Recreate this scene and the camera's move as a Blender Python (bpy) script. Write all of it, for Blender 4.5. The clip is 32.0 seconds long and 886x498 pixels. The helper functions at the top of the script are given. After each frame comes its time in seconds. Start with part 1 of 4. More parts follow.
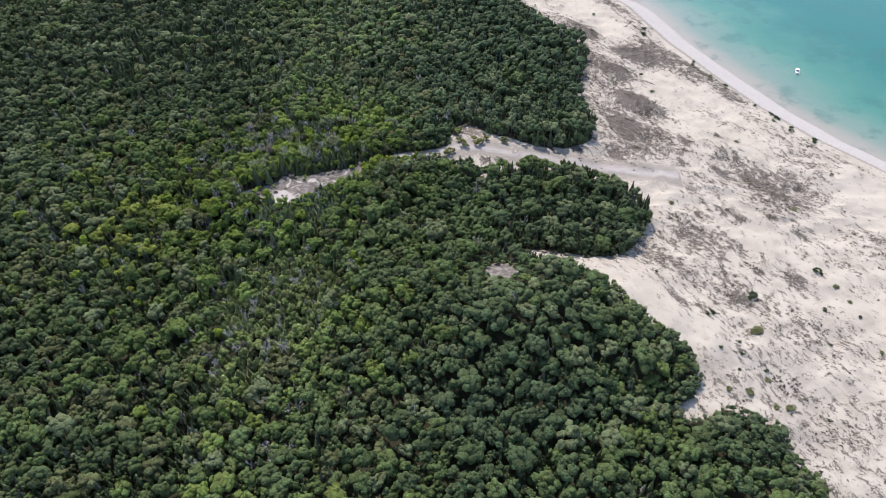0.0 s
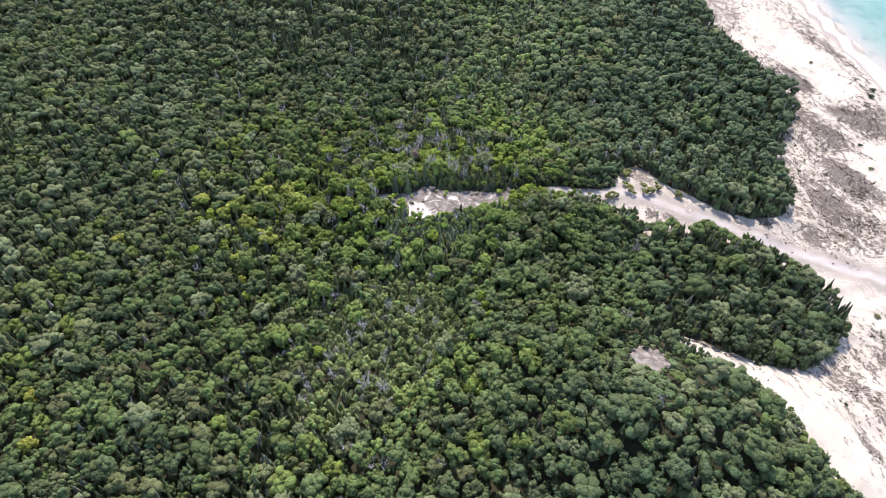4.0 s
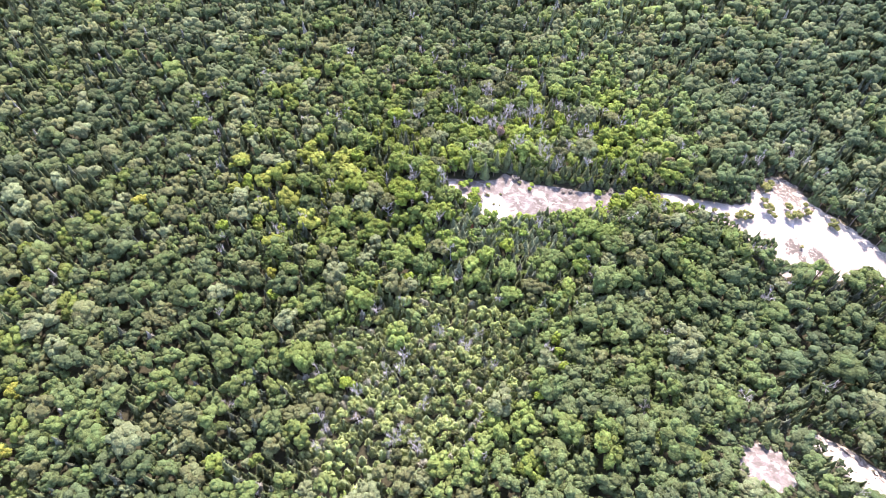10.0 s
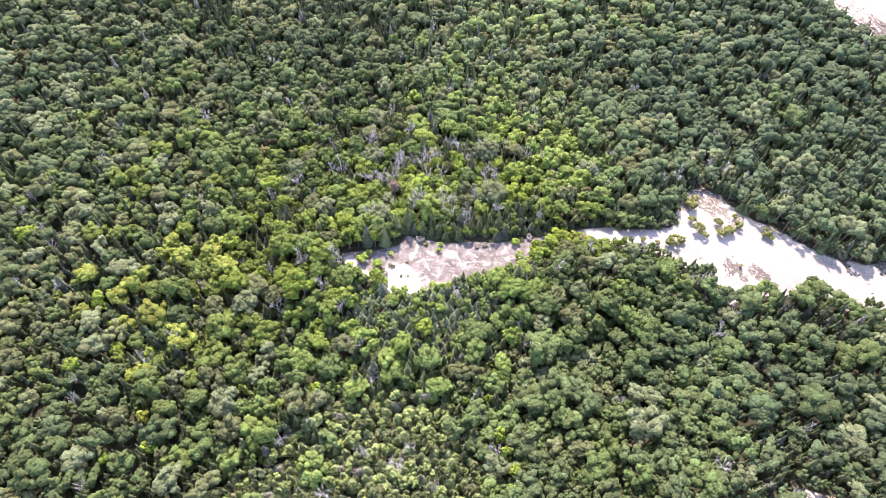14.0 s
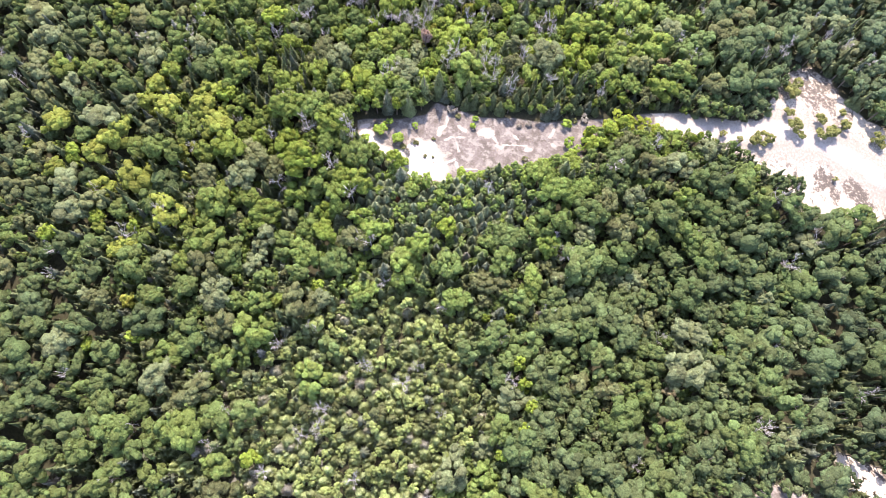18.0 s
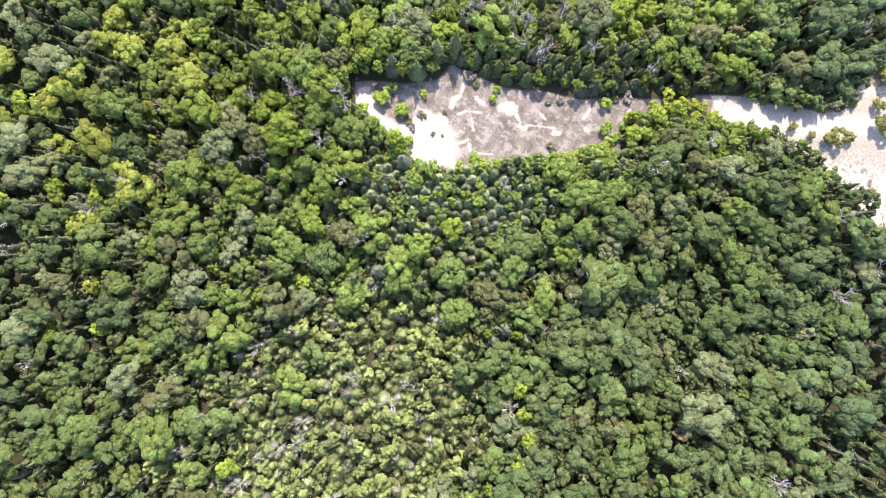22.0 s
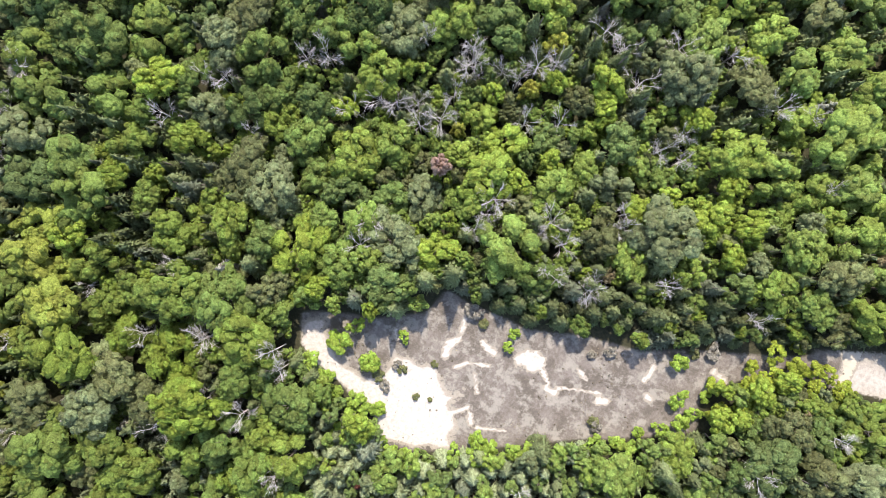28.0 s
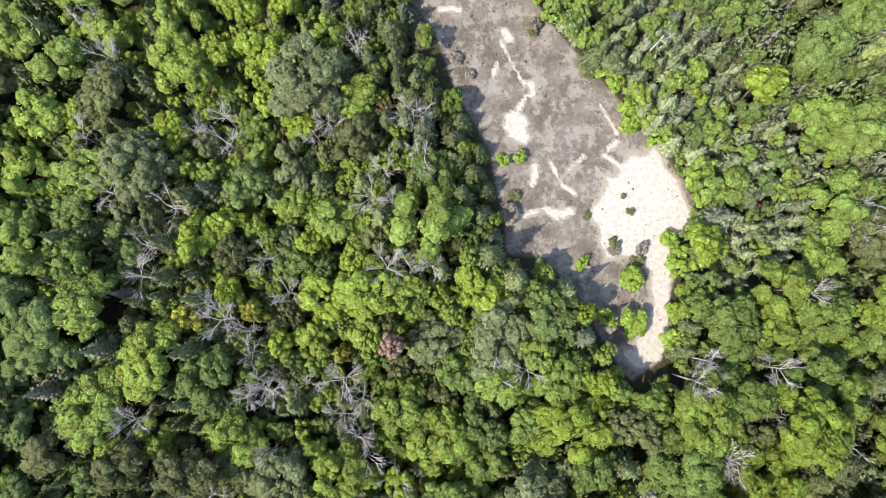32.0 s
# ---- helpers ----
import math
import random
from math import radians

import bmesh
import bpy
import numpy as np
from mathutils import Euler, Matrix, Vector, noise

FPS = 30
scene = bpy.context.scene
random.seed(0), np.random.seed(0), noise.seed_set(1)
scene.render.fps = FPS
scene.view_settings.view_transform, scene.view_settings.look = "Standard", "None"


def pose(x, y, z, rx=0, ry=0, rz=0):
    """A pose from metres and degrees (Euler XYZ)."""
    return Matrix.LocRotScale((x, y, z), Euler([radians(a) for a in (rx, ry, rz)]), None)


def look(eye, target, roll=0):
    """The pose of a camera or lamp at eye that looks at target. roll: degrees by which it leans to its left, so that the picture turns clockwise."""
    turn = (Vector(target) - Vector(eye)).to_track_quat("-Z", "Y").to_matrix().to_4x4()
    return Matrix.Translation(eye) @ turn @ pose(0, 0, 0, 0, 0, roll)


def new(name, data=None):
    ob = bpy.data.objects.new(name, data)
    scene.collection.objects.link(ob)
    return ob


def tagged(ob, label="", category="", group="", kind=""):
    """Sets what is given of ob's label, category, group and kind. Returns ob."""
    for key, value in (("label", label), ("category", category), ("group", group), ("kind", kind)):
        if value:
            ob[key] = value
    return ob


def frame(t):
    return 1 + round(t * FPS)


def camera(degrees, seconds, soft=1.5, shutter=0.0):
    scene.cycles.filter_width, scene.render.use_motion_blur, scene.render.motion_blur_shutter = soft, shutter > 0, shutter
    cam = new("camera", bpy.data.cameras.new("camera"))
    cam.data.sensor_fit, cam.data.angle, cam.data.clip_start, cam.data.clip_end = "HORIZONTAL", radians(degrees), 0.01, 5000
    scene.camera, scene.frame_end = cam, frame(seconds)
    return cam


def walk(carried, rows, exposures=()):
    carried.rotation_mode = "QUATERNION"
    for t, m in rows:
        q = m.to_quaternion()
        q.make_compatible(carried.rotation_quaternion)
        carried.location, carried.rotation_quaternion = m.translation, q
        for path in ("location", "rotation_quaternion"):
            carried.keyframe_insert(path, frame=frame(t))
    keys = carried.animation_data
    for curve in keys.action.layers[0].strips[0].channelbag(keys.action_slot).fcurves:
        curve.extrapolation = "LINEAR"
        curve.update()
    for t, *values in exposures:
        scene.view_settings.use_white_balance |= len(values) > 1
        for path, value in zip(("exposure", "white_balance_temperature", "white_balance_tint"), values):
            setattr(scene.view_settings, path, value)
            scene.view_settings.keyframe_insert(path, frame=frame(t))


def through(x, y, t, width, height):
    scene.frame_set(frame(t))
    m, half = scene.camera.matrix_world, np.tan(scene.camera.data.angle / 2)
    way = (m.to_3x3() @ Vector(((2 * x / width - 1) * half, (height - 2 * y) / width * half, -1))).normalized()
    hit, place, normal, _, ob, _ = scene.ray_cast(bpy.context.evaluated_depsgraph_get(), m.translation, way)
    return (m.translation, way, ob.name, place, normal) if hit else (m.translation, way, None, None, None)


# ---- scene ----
cam = camera(69.0, 32.0, 0.7)
PATH = [
    (0, 7.06, -5.38, 169.27, 44.79, 0.22, 1),
    (0.5, 5.6, -1.47, 167.95, 44.89, 0.05, 0.75),
    (1, 4.16, 2.43, 166.64, 44.98, -0.14, 0.69),
    (1.5, 2.75, 6.33, 165.35, 45.01, -0.47, 3.3),
    (2, 1.36, 10.23, 164.06, 45.04, -0.72, 5.58),
    (2.5, -0.02, 14.12, 162.79, 45.02, -1.02, 11.46),
    (3, -1.38, 18.01, 161.52, 44.9, -1.28, 17.29),
    (3.5, -2.71, 21.9, 160.26, 44.93, -1.22, 17.36),
    (5.5, -7.91, 37.42, 155.31, 40.62, -1.24, 17.23),
    (6, -9.18, 41.3, 154.09, 40.57, -1.29, 20.33),
    (6.5, -10.43, 45.17, 152.88, 40.59, -1.18, 20.58),
    (7, -11.67, 49.05, 151.67, 40.57, -1.21, 21.6),
    (7.5, -12.9, 52.92, 150.46, 40.16, -1.4, 24.53),
    (8, -14.13, 56.79, 149.26, 39.09, -1.31, 26.32),
    (8.5, -15.34, 60.67, 148.06, 37.92, -1.21, 27.08),
    (9, -16.55, 64.54, 146.87, 36.99, -1.03, 27.33),
    (9.5, -17.75, 68.42, 145.67, 37.06, -0.88, 27.49),
    (10, -18.95, 72.29, 144.48, 37.04, -0.78, 27.44),
    (10.5, -20.14, 76.17, 143.3, 37.2, -0.31, 15.27),
    (11, -21.33, 80.05, 142.11, 37.19, -0.16, 14.71),
    (11.5, -22.52, 83.93, 140.92, 37.2, -0.29, 14.84),
    (12, -23.7, 87.81, 139.73, 37.24, -0.32, 14.83),
    (12.5, -24.89, 91.69, 138.55, 37.24, -0.4, 14.83),
    (13, -26.07, 95.58, 137.36, 37.26, -0.48, 14.84),
    (13.5, -27.26, 99.47, 136.17, 37.3, -0.57, 14.83),
    (14, -28.45, 103.36, 134.97, 37.31, -0.67, 15.14),
    (14.5, -29.64, 107.26, 133.78, 37.29, -0.76, 15.78),
    (15, -30.84, 111.16, 132.58, 31, -0.81, 16.33),
    (15.5, -32.05, 115.06, 131.37, 25.99, -0.87, 16.85),
    (17.5, -36.93, 130.73, 126.52, 22.47, -1.07, 20.23),
    (18, -38.17, 134.66, 125.29, 18.07, -1, 20.93),
    (18.5, -39.43, 138.59, 124.05, 14.08, -1.05, 21.76),
    (19, -40.69, 142.53, 122.81, 10.28, -0.98, 22.38),
    (19.5, -41.97, 146.48, 121.56, 6.71, -0.87, 22.89),
    (20, -43.27, 150.44, 120.3, 4.02, -0.71, 23.29),
    (20.5, -44.57, 154.4, 119.03, 3.97, -0.67, 23.87),
    (21, -45.9, 158.37, 117.75, 3.9, -0.6, 24.4),
    (21.5, -47.24, 162.34, 116.46, 3.87, -0.46, 24.79),
    (22, -48.6, 166.33, 115.16, 3.84, -0.31, 25.03),
    (22.5, -49.97, 170.32, 113.85, 3.41, -0.14, 25.27),
    (23, -51.37, 174.32, 112.53, 0.04, 0.05, 25.5),
    (23.5, -52.79, 178.33, 111.2, -0.03, 0.24, 25.77),
    (24, -54.22, 182.35, 109.85, -0.11, 0.43, 26.05),
    (24.5, -55.69, 186.38, 108.49, -0.18, 0.65, 26.16),
    (25, -57.17, 190.42, 107.12, -0.23, 0.85, 26.25),
    (25.5, -58.68, 194.47, 105.73, -0.29, 1.07, 26.52),
    (26, -60.21, 198.53, 104.33, -0.35, 1.28, 26.86),
    (26.5, -61.77, 202.6, 102.91, -0.47, 1.5, 27.09),
    (28.5, -66.85, 208.1, 69.9, 1.4, -0.2, 27.05),
    (29, -67.2, 208.4, 66.5, 1.3, -0.25, 26.75),
    (29.5, -67.8, 208.75, 66.4, 1.05, -0.2, 12.45),
    (30, -68.4, 209.5, 66.35, 0.75, 0.05, -18.55),
    (30.5, -68.75, 210.6, 66.1, 0.35, 0.1, -50.25),
    (31, -68.85, 211.75, 65.75, 0.1, -0.1, -82.85),
    (31.3, -68.75, 212.15, 65.6, 0.0, -0.2, -95.8),
    (31.5, -68.6, 212.3, 65.5, -0.03, -0.25, -98.4),
    (32, -68.0, 212.35, 65.3, 4.6, -0.35, -98.2),
]
walk(cam, [(t, pose(x, y, z, rx, ry, rz)) for t, x, y, z, rx, ry, rz in PATH],
     [(0.0, 1.15, 6480, 20), (1.0, 1.15, 6500, 20), (2.0, 1.26, 6610, 21), (3.0, 1.57, 6610, 22), (3.5, 1.66, 6610, 23), (6.0, 2.11, 6660, 26), (9.0, 2.70, 6700, 32),
      (10.2, 2.70, 6760, 35), (11.0, 2.51, 6850, 33), (14.0, 2.58, 6850, 34), (20.0, 2.32, 7060, 27), (26.0, 2.14, 7060, 20), (29.0, 1.91, 7110, 16), (32.0, 1.81, 7110, 15)])

# ---- light ----
SUN_HEADING, SUN_HEIGHT = radians(22.0), radians(53.0)      # heading: left of +y
to_sun = Vector((-math.sin(SUN_HEADING) * math.cos(SUN_HEIGHT), math.cos(SUN_HEADING) * math.cos(SUN_HEIGHT), math.sin(SUN_HEIGHT)))
world = bpy.data.worlds.new("sky")
scene.world = world
world.use_nodes = True
sky = world.node_tree.nodes.new("ShaderNodeTexSky")
sky.sky_type, sky.sun_disc = "NISHITA", False
sky.sun_elevation, sky.sun_rotation = SUN_HEIGHT, -SUN_HEADING
back = world.node_tree.nodes["Background"]
back.inputs["Strength"].default_value = 0.15
world.node_tree.links.new(sky.outputs[0], back.inputs["Color"])
lamp = bpy.data.lights.new("sun", "SUN")
lamp.energy, lamp.angle, lamp.color = 2.45, radians(0.5), (1.0, 0.96, 0.88)
new("sun", lamp).matrix_world = look(to_sun * 300, (0, 0, 0))


# ---- materials ----
class Nodes:
    """A small helper that adds shader nodes and links them by name."""

    def __init__(self, name):
        self.mat = bpy.data.materials.new(name)
        self.mat.use_nodes = True
        self.tree = self.mat.node_tree
        self.bsdf = self.tree.nodes["Principled BSDF"]
        self.out = self.tree.nodes["Material Output"]

    def add(self, kind, **settings):
        node = self.tree.nodes.new(kind)
        for key, value in settings.items():
            if key == "data_type":
                node.data_type = value
            elif key == "operation":
                node.operation = value
            elif key == "blend_type":
                node.blend_type = value
            elif key == "attribute_name":
                node.attribute_name = value
        return node

    def link(self, a, b):
        self.tree.links.new(a, b)

    def put(self, socket, value):
        if isinstance(value, bpy.types.NodeSocket):
            self.link(value, socket)
        else:
            socket.default_value = value

    def noise(self, scale, detail=4.0, rough=0.6, where=None):
        node = self.add("ShaderNodeTexNoise")
        node.inputs["Scale"].default_value = scale
        node.inputs["Detail"].default_value = detail
        node.inputs["Roughness"].default_value = rough
        if where is None:
            where = self.place()
        self.link(where, node.inputs["Vector"])
        return node.outputs[0]

    def place(self):
        return self.add("ShaderNodeNewGeometry").outputs["Position"]

    def math(self, operation, a, b=0.0, c=0.0):
        node = self.add("ShaderNodeMath", operation=operation)
        for socket, value in zip(node.inputs, (a, b, c)):
            self.put(socket, value)
        return node.outputs[0]

    def step(self, value, low, high):
        node = self.add("ShaderNodeMapRange")
        node.interpolation_type = "SMOOTHSTEP"
        for socket, v in zip(node.inputs, (value, low, high, 0.0, 1.0)):
            self.put(socket, v)
        return node.outputs[0]

    def span(self, value, low, high):
        node = self.add("ShaderNodeMapRange")
        for socket, v in zip(node.inputs, (value, 0.25, 0.75, low, high)):
            self.put(socket, v)
        return node.outputs[0]

    def mix(self, amount, a, b, blend="MIX"):
        node = self.add("ShaderNodeMix", data_type="RGBA", blend_type=blend)
        self.put(node.inputs[0], amount)
        for socket, v in ((node.inputs[6], a), (node.inputs[7], b)):
            self.put(socket, (*v, 1.0) if isinstance(v, tuple) and len(v) == 3 else v)
        return node.outputs[2]

    def bump(self, height, strength, distance):
        node = self.add("ShaderNodeBump")
        node.inputs["Strength"].default_value = strength
        node.inputs["Distance"].default_value = distance
        self.link(height, node.inputs["Height"])
        self.link(node.outputs[0], self.bsdf.inputs["Normal"])

    def finish(self, color, rough=0.8, spec=0.3):
        self.put(self.bsdf.inputs["Base Color"], (*color, 1.0) if isinstance(color, tuple) else color)
        self.put(self.bsdf.inputs["Roughness"], rough)
        self.put(self.bsdf.inputs["Specular IOR Level"], spec)
        return self.mat


def leaf_material(name, joined, through=0.2, holes=0.6, crisp=0.2, lobes=1.5):
    """Leaves: the tree's own tint, varied leaf by leaf, with light let through and gaps between the leaves."""
    n = Nodes(name)
    if joined:
        tint = n.add("ShaderNodeAttribute", attribute_name="leaf").outputs["Color"]
    else:
        tint = n.add("ShaderNodeObjectInfo").outputs["Color"]
    geo = n.add("ShaderNodeNewGeometry")
    single = n.math("MULTIPLY_ADD", geo.outputs["Random Per Island"], 0.5, 0.75)
    clump = n.span(n.noise(0.7, 3.0), 0.74, 1.26)
    leafy = n.noise(4.2, 4.0, 0.75)
    tone = n.math("MULTIPLY", n.math("MULTIPLY", single, clump), n.math("MULTIPLY", n.span(leafy, 0.4, 1.6), n.span(n.noise(9.0, 2.0, 0.6), 0.65, 1.35)))
    value = n.add("ShaderNodeHueSaturation")
    n.link(tint, value.inputs["Color"])
    n.link(tone, value.inputs["Value"])
    n.link(n.math("MULTIPLY_ADD", geo.outputs["Random Per Island"], 0.03, 0.485), value.inputs["Hue"])
    color = value.outputs[0]
    n.finish(color, 0.65, 0.05)
    world_way = n.add("ShaderNodeVectorTransform")
    world_way.vector_type, world_way.convert_from, world_way.convert_to = "NORMAL", "OBJECT", "WORLD"
    n.link(n.add("ShaderNodeAttribute", attribute_name="dome").outputs["Vector"], world_way.inputs[0])
    blend = n.add("ShaderNodeMix", data_type="VECTOR")
    blend.inputs[0].default_value = crisp
    n.link(world_way.outputs[0], blend.inputs[4])
    n.link(geo.outputs["Normal"], blend.inputs[5])
    level = n.add("ShaderNodeVectorMath", operation="NORMALIZE")
    n.link(blend.outputs[1], level.inputs[0])
    # round tufts of leaves about a metre across, and single sprays
    tuft = n.add("ShaderNodeTexVoronoi")
    tuft.feature = "SMOOTH_F1"
    tuft.inputs["Scale"].default_value, tuft.inputs["Smoothness"].default_value = lobes, 0.35
    n.link(geo.outputs["Position"], tuft.inputs["Vector"])
    tall_tuft = n.math("MULTIPLY_ADD", tuft.outputs["Distance"], -0.9 / lobes, n.math("MULTIPLY", n.noise(2.6, 3.0, 0.65), 0.5))
    relief = n.add("ShaderNodeBump")
    relief.inputs["Strength"].default_value, relief.inputs["Distance"].default_value = 0.7, 0.9
    n.link(tall_tuft, relief.inputs["Height"])
    n.link(level.outputs[0], relief.inputs["Normal"])
    n.link(relief.outputs[0], n.bsdf.inputs["Normal"])
    glow = n.add("ShaderNodeBsdfTranslucent")
    n.link(n.mix(1.0, color, (1.45, 1.4, 0.7), "MULTIPLY"), glow.inputs["Color"])
    both = n.add("ShaderNodeMixShader")
    both.inputs[0].default_value = through
    n.link(n.bsdf.outputs[0], both.inputs[1])
    n.link(glow.outputs[0], both.inputs[2])
    gap = n.add("ShaderNodeMixShader")
    n.link(n.math("GREATER_THAN", n.noise(4.6, 3.0, 0.7), holes), gap.inputs[0])
    n.link(both.outputs[0], gap.inputs[1])
    n.link(n.add("ShaderNodeBsdfTransparent").outputs[0], gap.inputs[2])
    n.link(gap.outputs[0], n.out.inputs["Surface"])
    return n.mat


def bark_material(name, dark, light, rough=0.85):
    n = Nodes(name)
    grain = n.noise(6.0, 5.0, 0.7)
    n.bump(grain, 0.4, 0.05)
    return n.finish(n.mix(n.step(grain, 0.3, 0.7), dark, light), rough, 0.2)


def paint_material(name, color, rough=0.4, spec=0.4):
    n = Nodes(name)
    dirt = n.noise(3.0, 4.0)
    return n.finish(n.mix(n.step(dirt, 0.45, 0.9), color, tuple(c * 0.8 for c in color)), rough, spec)


def ground_material():
    n = Nodes("dune_ground")
    zone = n.add("ShaderNodeAttribute", attribute_name="zone")
    split = n.add("ShaderNodeSeparateColor")
    n.link(zone.outputs["Color"], split.inputs[0])
    bare, heath, wood = split.outputs
    scrub = zone.outputs["Alpha"]
    big, mid, fine, grit = n.noise(0.05, 4.0), n.noise(0.35, 5.0, 0.65), n.noise(2.2, 6.0, 0.7), n.noise(14.0, 4.0, 0.7)
    along = n.add("ShaderNodeMapping")
    along.vector_type = "TEXTURE"
    along.inputs["Rotation"].default_value, along.inputs["Scale"].default_value = (0, 0, radians(-58)), (1.55, 1.0, 1.0)
    n.link(n.place(), along.inputs["Vector"])
    stretch = along.outputs[0]
    sand = n.mix(n.step(big, 0.35, 0.7), (0.385, 0.348, 0.274), (0.325, 0.292, 0.229))
    sand = n.mix(n.math("MULTIPLY", n.step(fine, 0.5, 0.8), 0.35), sand, (0.20, 0.182, 0.15))
    soft = n.step(n.math("ADD", n.noise(0.2, 6.0, 0.7), n.math("MULTIPLY", scrub, 0.16)), 0.52, 0.68)
    sand = n.mix(n.math("MULTIPLY", soft, 0.22), sand, (0.150, 0.134, 0.106))
    # low grey-brown litter and creeping growth on the dunes
    streak = n.math("ADD", n.math("MULTIPLY", n.noise(0.5, 7.0, 0.72, stretch), 0.75), n.math("MULTIPLY", fine, 0.25))
    cover = n.step(n.math("ADD", streak, n.math("MULTIPLY", scrub, 0.125)), 0.57, 0.61)
    litter = n.mix(n.step(grit, 0.35, 0.65), (0.032, 0.027, 0.022), (0.10, 0.086, 0.070))
    broken = n.step(n.math("ADD", n.noise(1.5, 4.0, 0.75), n.math("MULTIPLY", scrub, 0.05)), 0.43, 0.53)
    dune = n.mix(n.math("MULTIPLY", n.math("MULTIPLY", cover, broken), 0.92), sand, litter)
    # lichen heath of the clearing
    lichen = n.mix(n.step(fine, 0.32, 0.68), (0.104, 0.092, 0.078), (0.156, 0.139, 0.121))
    lichen = n.mix(n.math("MULTIPLY", n.step(n.math("ADD", n.math("MULTIPLY", grit, 0.4), n.math("MULTIPLY", mid, 0.6)), 0.45, 0.57), 0.75), lichen, (0.064, 0.055, 0.043))
    lichen = n.mix(n.math("MULTIPLY", n.step(n.noise(0.5, 6.0, 0.75), 0.47, 0.6), 0.8), lichen, (0.210, 0.197, 0.169))
    edge = n.math("ADD", heath, n.math("MULTIPLY_ADD", fine, 0.9, -0.45))
    color = n.mix(n.step(edge, 0.35, 0.6), dune, lichen)
    white = n.mix(n.step(fine, 0.35, 0.7), (0.25, 0.228, 0.186), (0.18, 0.162, 0.131))
    white = n.mix(n.step(bare, 0.8, 1.0), white, n.mix(n.step(fine, 0.35, 0.7), (0.385, 0.36, 0.322), (0.27, 0.25, 0.218)))
    edge = n.math("ADD", bare, n.math("MULTIPLY_ADD", n.math("ADD", fine, n.noise(1.1, 7.0, 0.75)), 1.15, -1.15))
    color = n.mix(n.step(edge, 0.42, 0.62), color, white)
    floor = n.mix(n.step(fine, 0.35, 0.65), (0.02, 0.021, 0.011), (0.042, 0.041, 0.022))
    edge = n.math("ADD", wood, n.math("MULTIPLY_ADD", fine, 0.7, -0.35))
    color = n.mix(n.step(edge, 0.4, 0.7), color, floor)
    n.bump(n.math("ADD", n.math("MULTIPLY", fine, 0.7), n.math("MULTIPLY", grit, 0.3)), 0.5, 0.25)
    return n.finish(color, 0.92, 0.15)


def water_material():
    n = Nodes("lake_water")
    depth = n.add("ShaderNodeAttribute", attribute_name="depth").outputs["Fac"]
    wave, cloudy = n.noise(0.5, 5.0, 0.65), n.noise(0.035, 5.0, 0.6)
    d = n.math("MULTIPLY", depth, n.span(cloudy, 0.72, 1.28))
    color = n.mix(n.step(d, 0.0, 0.2), (0.25, 0.23, 0.182), (0.135, 0.196, 0.152))
    color = n.mix(n.step(d, 0.12, 0.5), color, (0.052, 0.170, 0.122))
    color = n.mix(n.step(d, 0.35, 1.0), color, (0.012, 0.118, 0.094))
    color = n.mix(n.math("MULTIPLY", n.step(n.noise(0.06, 5.0, 0.6, n.place()), 0.5, 0.66), 0.45), color, (0.022, 0.096, 0.078))
    n.bump(wave, 0.25, 0.3)
    return n.finish(color, 0.3, 0.2)


LEAF, LEAF_JOINED = leaf_material("leaf", False), leaf_material("leaf_woods", True, holes=0.6)
PINE_LEAF, PINE_JOINED = leaf_material("pine_needle", False, 0.26, 0.66, 0.3, 1.6), leaf_material("pine_needle_woods", True, 0.26, 0.66, 0.3, 1.6)
NEEDLE, NEEDLE_JOINED = leaf_material("needle", False, 0.1, 0.68, 0.4, 1.8), leaf_material("needle_woods", True, 0.1, 0.68, 0.4, 1.8)
BARK = bark_material("bark", (0.07, 0.055, 0.04), (0.19, 0.165, 0.14))
GREY_WOOD = bark_material("bare_grey_wood", (0.31, 0.29, 0.27), (0.54, 0.515, 0.49))
GROUND, WATER = ground_material(), water_material()
HULL = paint_material("white_hull", (0.8, 0.8, 0.78))
GLASS = paint_material("dark_glass", (0.02, 0.025, 0.03), 0.1, 0.6)
RUBBER = paint_material("dark_motor", (0.03, 0.03, 0.035), 0.4)


# ---- plan ----
SHORE_Y = [-900, -200, 0, 100, 165, 229, 243.5, 270, 298.5, 335.5, 378.6, 394.4, 500, 700, 1300]
SHORE_X = [1500, 620, 410, 310, 253, 200.4, 187.8, 171, 157.3, 140.6, 127.1, 118.3, 84, 40, -60]
EDGE_NORTH = [(-900, -300), (-900, 1200), (-140, 1200), (-20, 700), (20, 490), (41, 381), (58, 355), (74.5, 341), (80, 315), (71, 287),
              (68, 271), (73, 254), (72, 241.5), (67, 236.6), (56.4, 231.5), (49.4, 230.9), (40.9, 231.3), (34.7, 234.1), (28.7, 236.1), (21.6, 238.5), (16.9, 244.2),
              (12, 245.7), (8, 241.7), (5.9, 232.2), (5.2, 226.8), (-3.6, 223.8), (-12.1, 222), (-21, 218)]
EDGE_MIDDLE = [(-21, 215), (-13, 217.5), (-5.3, 218.7), (2.9, 218.3), (8.6, 216.5), (15.5, 213.9), (20.1, 208.5), (25.8, 212.8), (34.1, 214.8), (40.2, 220.1), (45.9, 218.5),
               (51.6, 216.4), (55.9, 218.1), (60.7, 216), (69, 213.3), (76.5, 209), (81, 204), (84.5, 198), (87, 189.5), (84.4, 182.7), (77.5, 170), (72.3, 165),
               (63, 160.5), (50.6, 160), (40.4, 162), (33, 163)]
